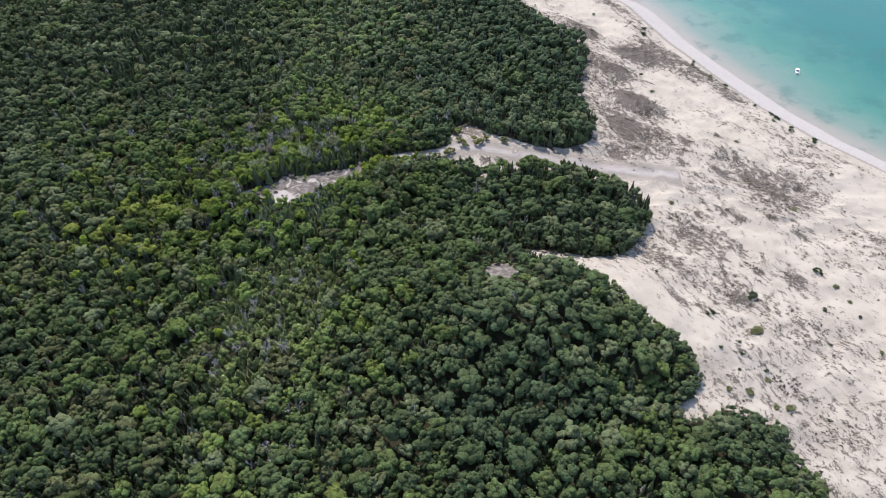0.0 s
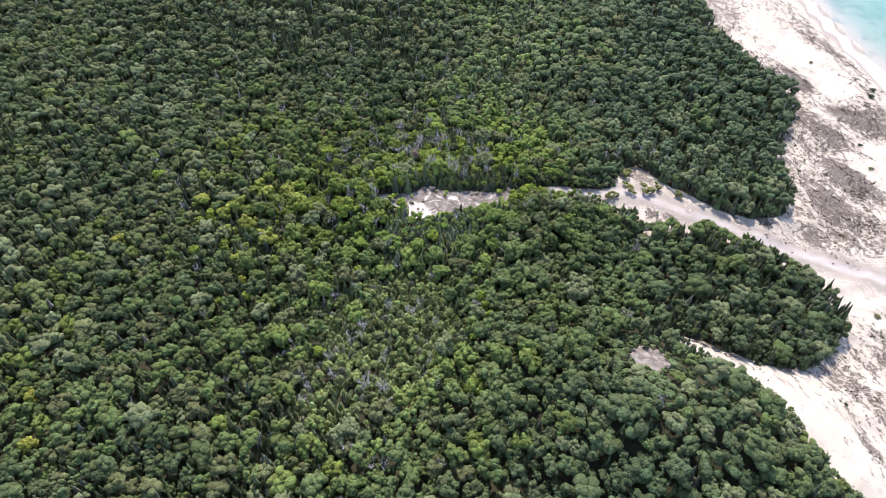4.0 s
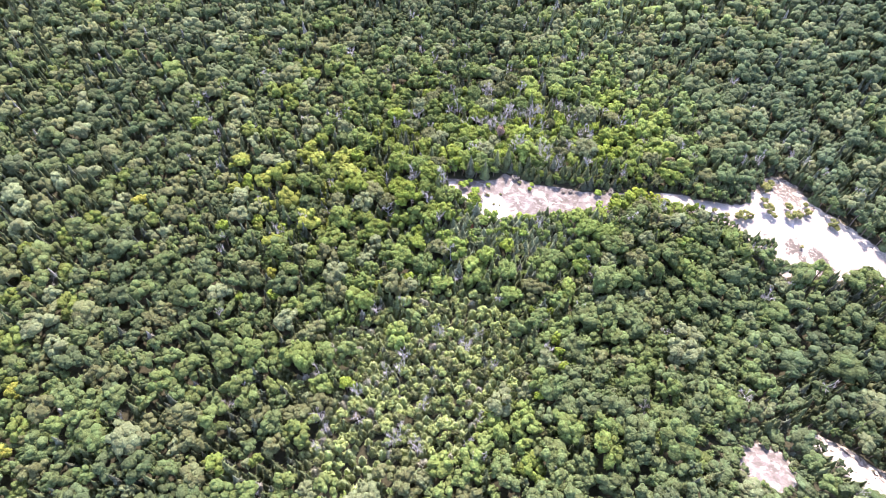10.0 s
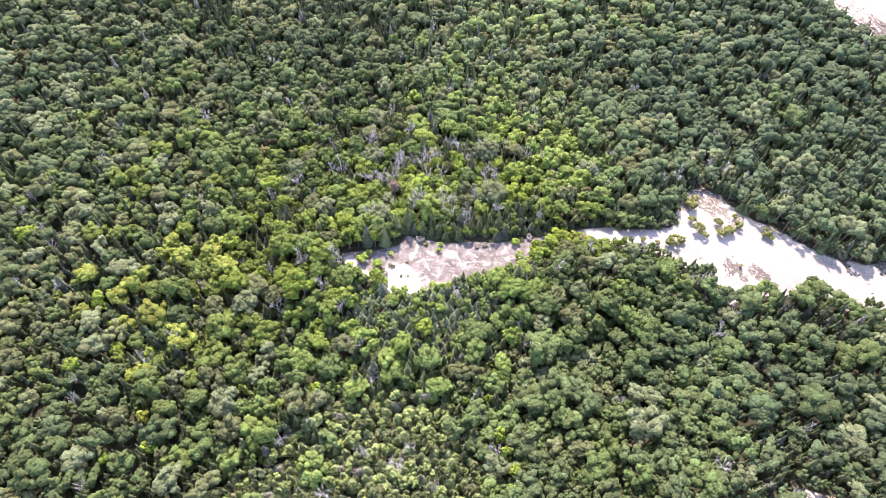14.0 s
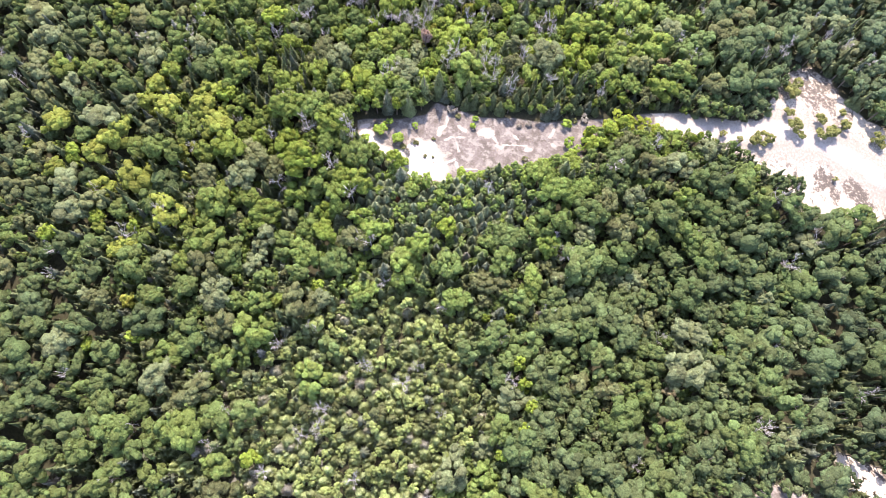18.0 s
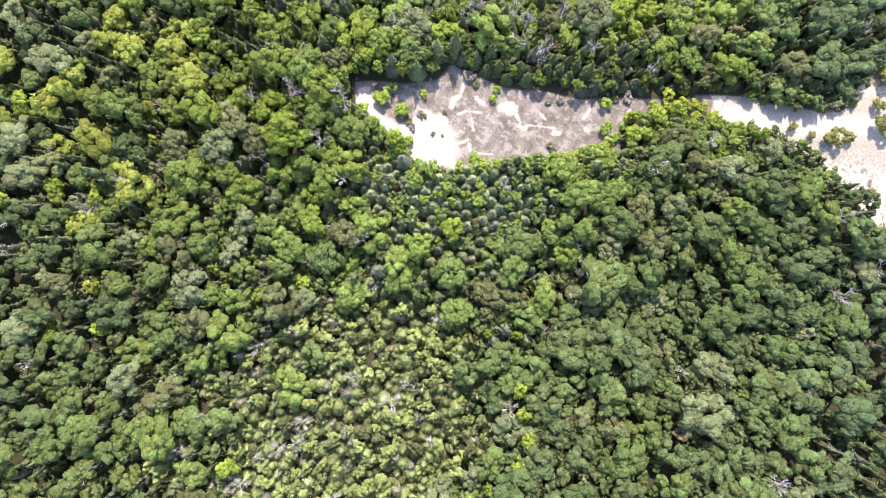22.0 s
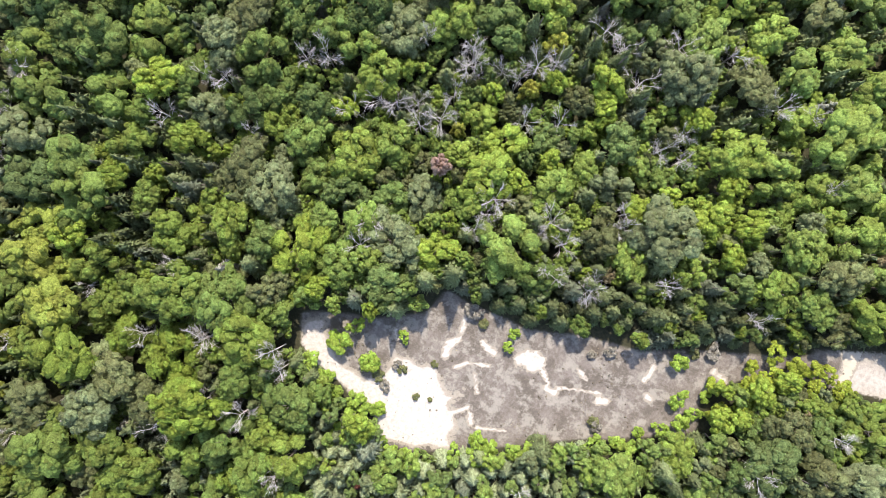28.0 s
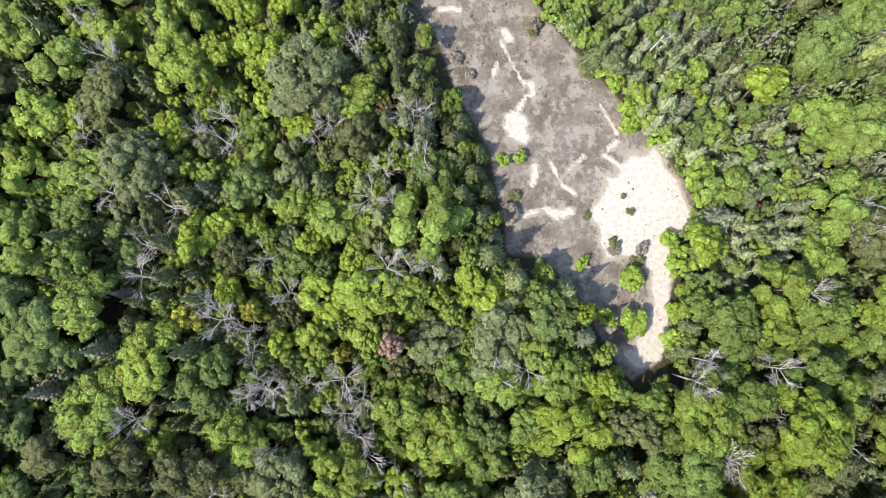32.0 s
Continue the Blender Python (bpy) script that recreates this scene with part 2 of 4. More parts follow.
EDGE_SOUTH = [(33, 161), (39.5, 156.5), (46.5, 151), (55.5, 146.5), (61.5, 141.5), (64.5, 137.5), (70.5, 131.5), (73, 127.5), (78.5, 123.5), (84.5, 116.5),
              (85.3, 108.7), (82, 102.5), (76, 99.5), (77, 95.5), (84.5, 97), (89.9, 100), (97.4, 97.5), (106, 94.4), (106, 89.8), (106.6, 83), (112.4, 78),
              (112, 69.8), (118, 50), (160, -20), (300, -300)]
FOREST = np.array(EDGE_NORTH + EDGE_MIDDLE + EDGE_SOUTH, float)
CLEARING = np.array([(-77.8, 194.2), (-76.3, 195), (-73.1, 196.3), (-69.9, 197.4), (-64.6, 200.8), (-63.8, 204.1), (-60.5, 203.9),
                     (-57.4, 204.2), (-53.6, 204.3), (-50.3, 205.4), (-47.2, 206.7), (-44.3, 207.3), (-40.2, 208.1), (-37.2, 209.7),
                     (-34.2, 211.3), (-27.9, 213.9), (-20, 217.5), (-20, 215.2), (-27.4, 212.9), (-32.3, 207.7), (-30.7, 203.5), (-33.6, 201.6),
                     (-39.5, 198.2), (-42.1, 196.9), (-50.7, 191.4), (-54.5, 188.8), (-59.6, 186.4), (-62.4, 185.6), (-65.3, 188.6),
                     (-67.8, 188.6), (-70.4, 189.8), (-73.9, 190.5), (-76.5, 191.7)])
WHITE = np.array([(-78.3, 194.3), (-75.9, 195.2), (-73.9, 192.8), (-71.5, 191.6), (-68.2, 190.9), (-67.0, 193.2), (-66.3, 195.0), (-64.1, 195.8),
                  (-61.2, 196.2), (-59.5, 195.0), (-58.5, 194.3), (-56.7, 195.5), (-56.3, 194.4), (-57.4, 192.9), (-55.8, 190.7), (-54.6, 187.8),
                  (-57.4, 186.8), (-61.0, 185.4), (-63.6, 184.6), (-65.6, 187.2), (-68.0, 187.8), (-72.5, 188.6), (-77.4, 190.0)])
# bare sand in the heath, blown free along short lines: from x, y to x, y, and half-width
BLOWN = [(-60.8, 197.7, -61.0, 199.1, 0.75), (-61.0, 199.1, -60.3, 200.3, 0.5), (-60.3, 200.3, -60.6, 202.7, 0.36), (-59.2, 196.9, -58.0, 198.2, 0.28),
         (-58.0, 198.2, -55.5, 199.0, 0.3), (-55.5, 195.5, -56.7, 197.4, 0.32), (-57.5, 201.1, -55.8, 200.6, 0.4), (-52.7, 201.5, -50.8, 202.4, 1.05),
         (-50.9, 201.6, -50.4, 202.0, 0.95), (-49.7, 201.5, -48.2, 200.3, 0.36), (-48.2, 199.7, -47.4, 199.7, 0.6), (-47.5, 200.3, -42.2, 202.2, 0.2)]
BLOWN += [(-45.8, 203.5, -44.4, 202.8, 0.38), (-41.8, 201.3, -41.1, 201.7, 0.6), (-37.0, 204.4, -36.6, 204.2, 0.75), (-38.0, 208.0, -38.2, 205.9, 0.42),
          (-55.0, 192.7, -54.4, 191.9, 0.42), (-50.2, 193.0, -53.7, 191.7, 0.25), (-57.7, 191.3, -55.6, 193.4, 0.32), (-67.6, 197.7, -66.9, 196.8, 0.32),
          (-32.4, 203.3, -31.3, 202.8, 0.4), (-30.9, 210.6, -29.6, 210.2, 0.6)]


def from_lines(strokes, x, y):
    """Distance from the strokes as a share of their half-width, the least of all."""
    best = np.full(x.shape, 99.0)
    for ax, ay, bx, by, w in strokes:
        dx, dy = bx - ax, by - ay
        k = np.clip(((x - ax) * dx + (y - ay) * dy) / (dx * dx + dy * dy), 0, 1)
        best = np.minimum(best, np.hypot(x - ax - k * dx, y - ay - k * dy) / w)
    return best


PATCH = (23.6, 147.0, 5.4)                                  # round bare patch among the trees
PLANTATION = np.array([(-79, 135.2), (-71.8, 149.8), (-63.8, 157.9), (-49.3, 161.8), (-34.3, 159.1), (-29, 152.1), (-26.1, 139.8), (-29.3, 133.9),
                       (-28.9, 125.2), (-44.6, 109.5), (-68.2, 99.4), (-77.9, 115.4)])
SPRUCE_SOUTH = np.array([(-73, 186), (-62, 183), (-40, 196), (-33, 189), (-44, 176), (-67, 170)])
SPRUCE_NORTH = np.array([(-66, 203), (-56, 204.5), (-36, 211), (-20, 217.5), (-14, 223.5), (-40, 218.5), (-62, 211.5)])
SPRUCE_WEST = np.array([(-103, 163.6), (-72, 186), (-62, 178), (-52, 170), (-86.3, 150.2)])


def inside(poly, x, y):
    """Which of the places lie inside the outline."""
    odd = np.zeros(x.shape, bool)
    for (ax, ay), (bx, by) in zip(poly, np.roll(poly, -1, 0)):
        if ay != by:
            odd ^= ((ay > y) != (by > y)) & (x < (bx - ax) * (y - ay) / (by - ay) + ax)
    return odd


def away(poly, x, y):
    """Distance from the outline, positive inside."""
    best = np.full(x.shape, 1e9)
    for (ax, ay), (bx, by) in zip(poly, np.roll(poly, -1, 0)):
        dx, dy = bx - ax, by - ay
        k = np.clip(((x - ax) * dx + (y - ay) * dy) / (dx * dx + dy * dy + 1e-9), 0, 1)
        best = np.minimum(best, np.hypot(x - ax - k * dx, y - ay - k * dy))
    return np.where(inside(poly, x, y), best, -best)


def lattice(i, j, seed):
    h = np.sin(i * 127.1 + j * 311.7 + seed * 74.7) * 43758.5453
    return h - np.floor(h)


def rough(x, y, size, seed=0, octaves=4):
    """Fractal noise from 0 to 1 with features of that size in metres."""
    total, weight, amp = 0.0, 0.0, 1.0
    for o in range(octaves):
        u, v = x / size + 17.3 * o, y / size - 9.1 * o
        i, j = np.floor(u), np.floor(v)
        a, b = u - i, v - j
        a, b = a * a * (3 - 2 * a), b * b * (3 - 2 * b)
        s = seed + o * 5
        total = total + amp * ((lattice(i, j, s) * (1 - a) + lattice(i + 1, j, s) * a) * (1 - b) + (lattice(i, j + 1, s) * (1 - a) + lattice(i + 1, j + 1, s) * a) * b)
        weight, amp, size = weight + amp, amp * 0.5, size * 0.5
    return total / weight


def inland(x, y):
    """Metres from the shoreline, positive on land."""
    return (np.interp(y, SHORE_Y, SHORE_X) - x) * 0.8


def height(x, y):
    """The ground's height: a low plateau round the clearing, a wooded hill to the south, dunes falling to the lake."""
    d = inland(x, y)
    k = np.clip((26 + away(CLEARING, x, y)) / 24, 0, 1)
    calm = k * k * (3 - 2 * k)
    land = -5.0 + 14.0 * np.exp(-(((x - 35) / 55) ** 2 + ((y - 132) / 30) ** 2)) + 2.4 * (rough(x, y, 90, 3, 3) - 0.5)
    land = (land + 5.0 * np.exp(-(((x - 8) / 36) ** 2 + ((y - 230) / 26) ** 2))) * (1 - calm)
    dune = ((rough(x, y, 24, 7, 4) - 0.5) * 3.6 + np.abs(rough(x + 0.6 * y, y - 0.3 * x, 11, 17, 3) - 0.5) * -4.6) * np.clip((d - 12) / 25, 0, 1) * np.clip((x - 20) / 40, 0, 1) - np.clip((x - 40) / 30, 0, 1)
    shelf = -9.0 + np.minimum(d, 0) * 0.05
    k = np.clip(d / 24, 0, 1)
    k = k * (2 - k)
    ridge = 1.0 * np.exp(-((d - 20) / 6) ** 2)
    pit = np.hypot(x - PATCH[0], y - PATCH[1])
    return shelf * (1 - k) + (land + dune) * k + ridge + (0.15 + 0.75 * np.clip((x - 40) / 20, 0, 1) * np.clip((d - 10) / 10, 0, 1)) * (rough(x, y, 5.0, 11, 3) - 0.5) - 0.3 * np.exp(-(pit / 4) ** 2)


# mats of dark scrub: x, y, half-length, half-width
MATS = [(85.1, 140.5, 5, 2.2), (93.8, 137.0, 4, 2), (108.8, 144.5, 5, 2.5), (133.9, 154.9, 6, 4), (123.1, 218.9, 5, 2), (134.8, 213.3, 5, 2.2), (141.5, 203.2, 4, 1.6), (121.8, 188.8, 4, 1.5), (135.2, 188.3, 3, 1.2), (120.3, 158.2, 3, 1.2), (113.1, 239.9, 4, 2), (128.5, 244.3, 4, 2), (81.5, 231.2, 4, 2), (105.9, 191.0, 3, 1.2), (142.9, 179.7, 4, 1.5), (101.7, 120.3, 2, 1), (88.2, 179.3, 2, 1), (93, 300, 16, 9), (99, 274, 16, 8), (88, 254, 10, 6), (104, 322, 16, 9), (85, 345, 12, 6), (20.8, 218.8, 4, 2.2), (28.3, 218.1, 4, 1.8), (51.3, 230.7, 5, 1.4), (61.2, 235.5, 5, 2), (33.8, 227.1, 2.2, 0.5)]


def mats(x, y):
    """Where the dark mats of scrub lie, from 0 to 1."""
    most = 0.0 * x
    for mx, my, a, b in MATS:
        u, v = (x - mx) * 0.62 - (y - my) * 0.78, (x - mx) * 0.78 + (y - my) * 0.62
        most = np.maximum(most, np.exp(-(u / a) ** 2 - (v / b) ** 2))
    return most


def forest_depth(x, y):
    """Metres inside the forest's edge; negative outside it."""
    d = np.minimum(away(FOREST, x, y), -away(CLEARING, x, y))
    return np.minimum(d, np.hypot(x - PATCH[0], y - PATCH[1]) - PATCH[2])


# ---- ground and water ----
def lines(*spans):
    return np.concatenate([np.arange(a, b, s) for a, b, s in spans])


def grid_object(name, xs, ys, z, material, attributes):
    """One sheet over the lines xs, ys with heights z and values at its points."""
    nx, ny = len(xs), len(ys)
    X, Y = np.meshgrid(xs, ys)
    co = np.stack([X, Y, z], -1).reshape(-1, 3)
    i = (np.arange(ny - 1)[:, None] * nx + np.arange(nx - 1)[None, :]).ravel()
    quads = np.stack([i, i + 1, i + nx + 1, i + nx], 1)
    me = raw_mesh(name, co, quads)
    me.polygons.foreach_set("use_smooth", np.ones(len(quads), bool))
    for key, kind, values in attributes:
        at = me.attributes.new(key, kind, "POINT")
        at.data.foreach_set("color" if kind == "FLOAT_COLOR" else "value", np.ascontiguousarray(values, np.float32).ravel())
    me.materials.append(material)
    return new(name, me)


def raw_mesh(name, co, faces, dome=None):
    """A mesh from arrays, all faces with the same number of corners; dome: the way out of the crown at each point."""
    me = bpy.data.meshes.new(name)
    k = faces.shape[1]
    me.vertices.add(len(co))
    me.vertices.foreach_set("co", np.ascontiguousarray(co, np.float32).ravel())
    me.loops.add(faces.size)
    me.loops.foreach_set("vertex_index", np.ascontiguousarray(faces, np.int32).ravel())
    me.polygons.add(len(faces))
    me.polygons.foreach_set("loop_start", np.arange(0, faces.size, k, dtype=np.int32))
    me.update(calc_edges=True)
    if dome is not None:
        me.attributes.new("dome", "FLOAT_VECTOR", "POINT").data.foreach_set("vector", np.ascontiguousarray(dome, np.float32).ravel())
    return me


gx = lines((-4000, -900, 620), (-900, -260, 40), (-260, -95, 3), (-95, -80, 1.0), (-80, -28, 0.33), (-28, -15, 0.8), (-15, 215, 1.7), (215, 400, 12), (400, 4200, 400))
gy = lines((-4000, -300, 620), (-300, 60, 15), (60, 180, 2.0), (180, 185, 1.0), (185, 213, 0.33), (213, 222, 0.8), (222, 390, 2.0), (390, 700, 20), (700, 4200, 500))
GX, GY = np.meshgrid(gx, gy)
GZ = height(GX, GY)
bare = away(WHITE, GX, GY) / 0.7 + 2.6 * (rough(GX, GY, 1.8, 95, 3) - 0.5)
bare = np.maximum(bare, (0.95 - from_lines(BLOWN, GX, GY) - 1.6 * (rough(GX, GY, 0.9, 91, 3) - 0.5)) * 3.0)
bare = np.clip(bare * 0.5 + 0.5, 0, 1)
dd = inland(GX, GY)
bare = np.maximum(bare, np.clip((14 - dd) / 4, 0, 1) * np.clip((dd + 3) / 2, 0, 1))                                    # the clean beach
channel = np.exp(-((np.interp(GX, [-20.0, -0.7, 10.7, 28.6, 59.6, 100], [216.0, 222.3, 227.3, 224.6, 223.5, 215]) - GY) / 9) ** 2) * ((GX > -16) & (GX < 105))
bare = np.maximum(bare, 0.93 * channel * (1 - mats(GX, GY)))
heath = np.clip(away(CLEARING, GX, GY) / 2.0 + 1.7, 0, 1)
patch = np.clip((PATCH[2] + 1.5 - np.hypot(GX - PATCH[0], GY - PATCH[1])) / 1.5, 0, 1)
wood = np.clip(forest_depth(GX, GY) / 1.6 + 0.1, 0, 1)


def growth(x, y):
    """How much low scrub grows on the dunes, from 0 to 1."""
    d = inland(x, y)
    band = np.exp(-((d - 20) / 7) ** 2) * 0.95
    mid = np.clip((d - 44) / 10, 0, 1) * 0.62
    clear = np.exp(-((d - 38) / 9) ** 2) * 0.2
    near_woods = np.exp(-np.clip(-away(FOREST, x, y), 0, 99) / np.where(y > 240, 20, 12)) * np.where(y > 240, 1.35, 0.55)
    strip = np.exp(-((np.interp(x, [-20.0, -0.7, 10.7, 28.6, 59.6, 100], [216.0, 222.3, 227.3, 224.6, 223.5, 215]) - y) / 10) ** 2) * ((x > -16) & (x < 105))
    g = mats(x, y) * 1.1 + np.maximum(np.maximum(band, mid), near_woods) - clear - 0.6 * strip
    return np.clip(g * 0.7 + (rough(x * 0.8 + y * 0.6, (y * 0.8 - x * 0.6) * 0.45, 12, 21, 4) - 0.47) * 2.2, 0, 1) * (d > 12) * (1 - 0.4 * np.clip((165 - y) / 30, 0, 1)) + 0.7 * mats(x, y)


scrub = growth(GX, GY)
heath = np.maximum(heath, patch * 0.9)
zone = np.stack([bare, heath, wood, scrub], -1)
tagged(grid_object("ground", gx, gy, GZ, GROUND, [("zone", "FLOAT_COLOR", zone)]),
       "pale dune sand with grey-brown litter, heath and dark forest floor", "ground", kind="structure")
wx, wy = lines((100, 420, 8), (420, 4200, 300)), lines((-900, 150, 70), (150, 460, 8), (460, 3000, 250))
WX, WY = np.meshgrid(wx, wy)
tagged(grid_object("water", wx, wy, np.full(WX.shape, -9.0), WATER, [("depth", "FLOAT", np.clip(-inland(WX, WY) / 75, 0, 1.5))]),
       "clear turquoise lake water, paler over the shallows", "water", kind="structure")


# ---- tree shapes ----
def cards(centre, out, size, rng, slim=1.0, bend=0.35):
    """Small three-cornered leaf sprays at the centres; each points along a slanted way and its middle stands out."""
    n = len(centre)
    out = unit(out)
    side = unit(np.cross(out, rng.normal(size=(n, 3))))
    up = np.cross(out, side)
    s = (size * rng.uniform(0.55, 1.4, n))[:, None]
    a, b = rng.uniform(0.65, 1.0, (n, 1)) * slim, rng.uniform(0.8, 1.35, (n, 1))
    lift = out * s * rng.uniform(0.0, 2 * bend, (n, 1))
    pts = np.stack([centre + side * s * a - up * s * 0.5, centre + up * s * b + lift, centre - side * s * a - up * s * 0.5], 1)
    return pts.reshape(-1, 3), np.arange(3 * n).reshape(n, 3)


def halved(quads):
    """Four-cornered faces cut into three-cornered ones."""
    return np.concatenate([quads[:, (0, 1, 2)], quads[:, (0, 2, 3)]])


def ball_shape():
    """Twelve points on a ball and the twenty faces between them."""
    g = (1 + 5 ** 0.5) / 2
    co = unit(np.array([(-1, g, 0), (1, g, 0), (-1, -g, 0), (1, -g, 0), (0, -1, g), (0, 1, g), (0, -1, -g), (0, 1, -g), (g, 0, -1), (g, 0, 1), (-g, 0, -1), (-g, 0, 1)], float))
    faces = [(0, 11, 5), (0, 5, 1), (0, 1, 7), (0, 7, 10), (0, 10, 11), (1, 5, 9), (5, 11, 4), (11, 10, 2), (10, 7, 6), (7, 1, 8),
             (3, 9, 4), (3, 4, 2), (3, 2, 6), (3, 6, 8), (3, 8, 9), (4, 9, 5), (2, 4, 11), (6, 2, 10), (8, 6, 7), (9, 8, 1)]
    return co, np.array(faces)


def clusters(lobes, size, rng):
    """Uneven round clusters of leaves, one a lobe, without the faces that lie inside a neighbour or look down; with the way out at each point."""
    ball, tri = ball_shape()
    m = len(lobes)
    spin = unit(rng.normal(size=(m, 4)))
    a, b, c, d = spin.T
    turn = np.stack([np.stack([1 - 2 * (c * c + d * d), 2 * (b * c - d * a), 2 * (b * d + c * a)], -1),
                     np.stack([2 * (b * c + d * a), 1 - 2 * (b * b + d * d), 2 * (c * d - b * a)], -1),
                     np.stack([2 * (b * d - c * a), 2 * (c * d + b * a), 1 - 2 * (b * b + c * c)], -1)], 1)
    way = np.einsum("mij,kj->mki", turn, ball)
    co = lobes[:, None] + way * (size[:, None] * rng.uniform(0.82, 1.16, (m, 12)))[..., None] * (1, 1, 0.85)
    deep = np.linalg.norm(co[:, :, None] - lobes[None, None], axis=3) / size[None, None]
    deep[np.arange(m), :, np.arange(m)] = 9
    buried = deep.min(2) < 0.72
    faces = tri[None] + 12 * np.arange(m)[:, None, None]
    facing = way[:, tri].mean(2)[..., 2]
    keep = ~buried[:, tri].all(2) & (facing > -0.45)
    dome = unit(0.5 * way + 0.7 * unit(co + (0, 0, 0.3)))
    return co.reshape(-1, 3), faces[keep], dome.reshape(-1, 3)


def joined(*meshes):
    """Several shapes as one; a third array, if given, is kept too."""
    co, faces, more, base = [], [], [], 0
    for c, q, *extra in meshes:
        co.append(c)
        faces.append(q + base)
        more += extra
        base += len(c)
    return (np.concatenate(co), np.concatenate(faces), np.concatenate(more)) if more else (np.concatenate(co), np.concatenate(faces))


def unit(v):
    return v / (np.linalg.norm(v, axis=-1)[..., None] + 1e-9)


def broad_crown(grade, seed):
    """A broadleaf crown about 2 wide and 1.9 high, centred at its middle: boughs and smaller lobes set with leaf sprays."""
    rng = np.random.default_rng(seed)
    k = int(rng.integers(6, 10))
    ang, rise = np.arange(k) * 2.4 + rng.uniform(0, 6), rng.uniform(0.0, 1.0, k) ** 0.8
    spread = np.sqrt(1 - (rise * 0.85) ** 2) * rng.uniform(0.35, 0.72, k)
    boughs = np.stack([np.cos(ang) * spread, np.sin(ang) * spread, rise * 0.6 - 0.12], 1)
    thick = rng.uniform(0.26, 0.44, k)
    m, count, leaf = ((64, 520, 0.05), (26, 120, 0.07), (11, 26, 0.1), (4, 6, 0.12))[grade]
    host = rng.integers(0, k, m)
    way = unit(rng.normal(size=(m, 3)) + unit(boughs[host] + (0, 0, 0.25)) * 0.9 + (0, 0, 0.3))
    lobes = np.concatenate([boughs, boughs[host] + way * thick[host][:, None] * rng.uniform(0.75, 0.98, (m, 1))])
    size = np.concatenate([thick * (0.88, 0.92, 0.96, 1.0)[grade], rng.uniform(0.12, 0.25, m) * (0.82, 1.0, 1.2, 1.4)[grade]])
    pick = rng.choice(len(size), count * 3, p=size ** 2 / (size ** 2).sum())
    way = rng.normal(size=(count * 3, 3))
    way[:, 2] += 0.5
    way = unit(way)
    at = lobes[pick] + way * size[pick][:, None] * rng.uniform(0.95, 1.12, (count * 3, 1))
    gap = np.stack([np.linalg.norm(at - lobes[j], axis=1) / size[j] for j in range(len(size))], 1).min(1)
    at, way = at[gap > 0.9][:count], way[gap > 0.9][:count]
    dome = unit(0.55 * way + 0.65 * unit(at + (0, 0, 0.3)))
    return joined((*cards(at, way + rng.normal(size=at.shape) * 0.4, np.full(len(at), leaf), rng), np.repeat(dome, 3, 0)), clusters(lobes, size, rng))


def cone_crown(grade, seed, plump=0.0):
    """A conifer crown 2 wide, from z = 0 to 1: drooping whorls set with slim sprays. plump rounds the outline and lifts the sprays."""
    rng = np.random.default_rng(seed)
    tiers, seg, count = ((8, 11, 330), (6, 8, 110), (4, 6, 40))[grade]

    def outline(z):
        return (1 - z) * (1 - plump) + plump * np.sqrt(np.clip(1 - z ** 2.2, 0, 1)) * 0.9

    rows = np.concatenate([[t / tiers, (t + 0.72) / tiers] for t in range(tiers)] + [[0.995]])
    fringe = np.array([1.0, 0.6] * tiers + [0.4]) * (1 - plump) + 0.86 * plump
    r, k = np.meshgrid(np.arange(len(rows)), np.arange(seg), indexing="ij")
    ang = 2 * math.pi * (k + 0.5 * ((r // 2) % 2)) / seg + rng.normal(0, 0.1, r.shape)
    reach = outline(rows)[r] * fringe[r] * np.where(r % 2 == 0, rng.uniform(0.68, 1.12, r.shape), 1.0) * (1 - 0.2 * plump * rng.uniform(0, 1, r.shape)) + 0.012
    co = np.stack([np.cos(ang) * reach, np.sin(ang) * reach, rows[r] - 0.05 * (r % 2 == 0) * (1 - plump) + rng.normal(0, 0.012, r.shape)], -1).reshape(-1, 3)
    i = (np.arange(len(rows) - 1)[:, None] * seg + np.arange(seg)[None]).ravel()
    j = (np.arange(len(rows) - 1)[:, None] * seg + (np.arange(seg)[None] + 1) % seg).ravel()
    skin = co, halved(np.stack([i, j, j + seg, i + seg], 1)), unit(unit(co * (1, 1, 0)) * 0.8 + (0, 0, 0.55))
    z = 1 - np.sqrt(rng.uniform(0.0004, 1, count))
    z = np.where(rng.uniform(0, 1, count) < 0.7, (np.floor(z * tiers) + 0.25 * rng.uniform(0, 1, count)) / tiers, z)
    a = rng.uniform(0, 2 * math.pi, count)
    rad, tan = np.stack([np.cos(a), np.sin(a), 0 * a], 1), np.stack([-np.sin(a), np.cos(a), 0 * a], 1)
    far = outline(z) * rng.uniform(0.55, 0.95, count)
    long = (0.1 + 0.2 * outline(z)) * rng.uniform(0.6, 1.2, count) * (1.0, 1.15, 1.5)[grade]
    base = rad * far[:, None]
    base[:, 2] = z + 0.03
    tip = base + (rad + tan * rng.normal(0, 0.35, count)[:, None]) * long[:, None] * (1 - 0.45 * plump)
    tip[:, 2] += (0.5 * plump - 0.09) * long + rng.normal(0, 0.015, count)
    wide = (long * rng.uniform(0.22, 0.4, count))[:, None]
    base = base - rad * long[:, None] * 0.2
    pts = np.stack([base + tan * wide, tip, base - tan * wide], 1).reshape(-1, 3)
    return joined((pts, np.arange(3 * count).reshape(-1, 3), np.repeat(unit(rad * 0.75 + (0, 0, 0.65)), 3, 0)), skin)


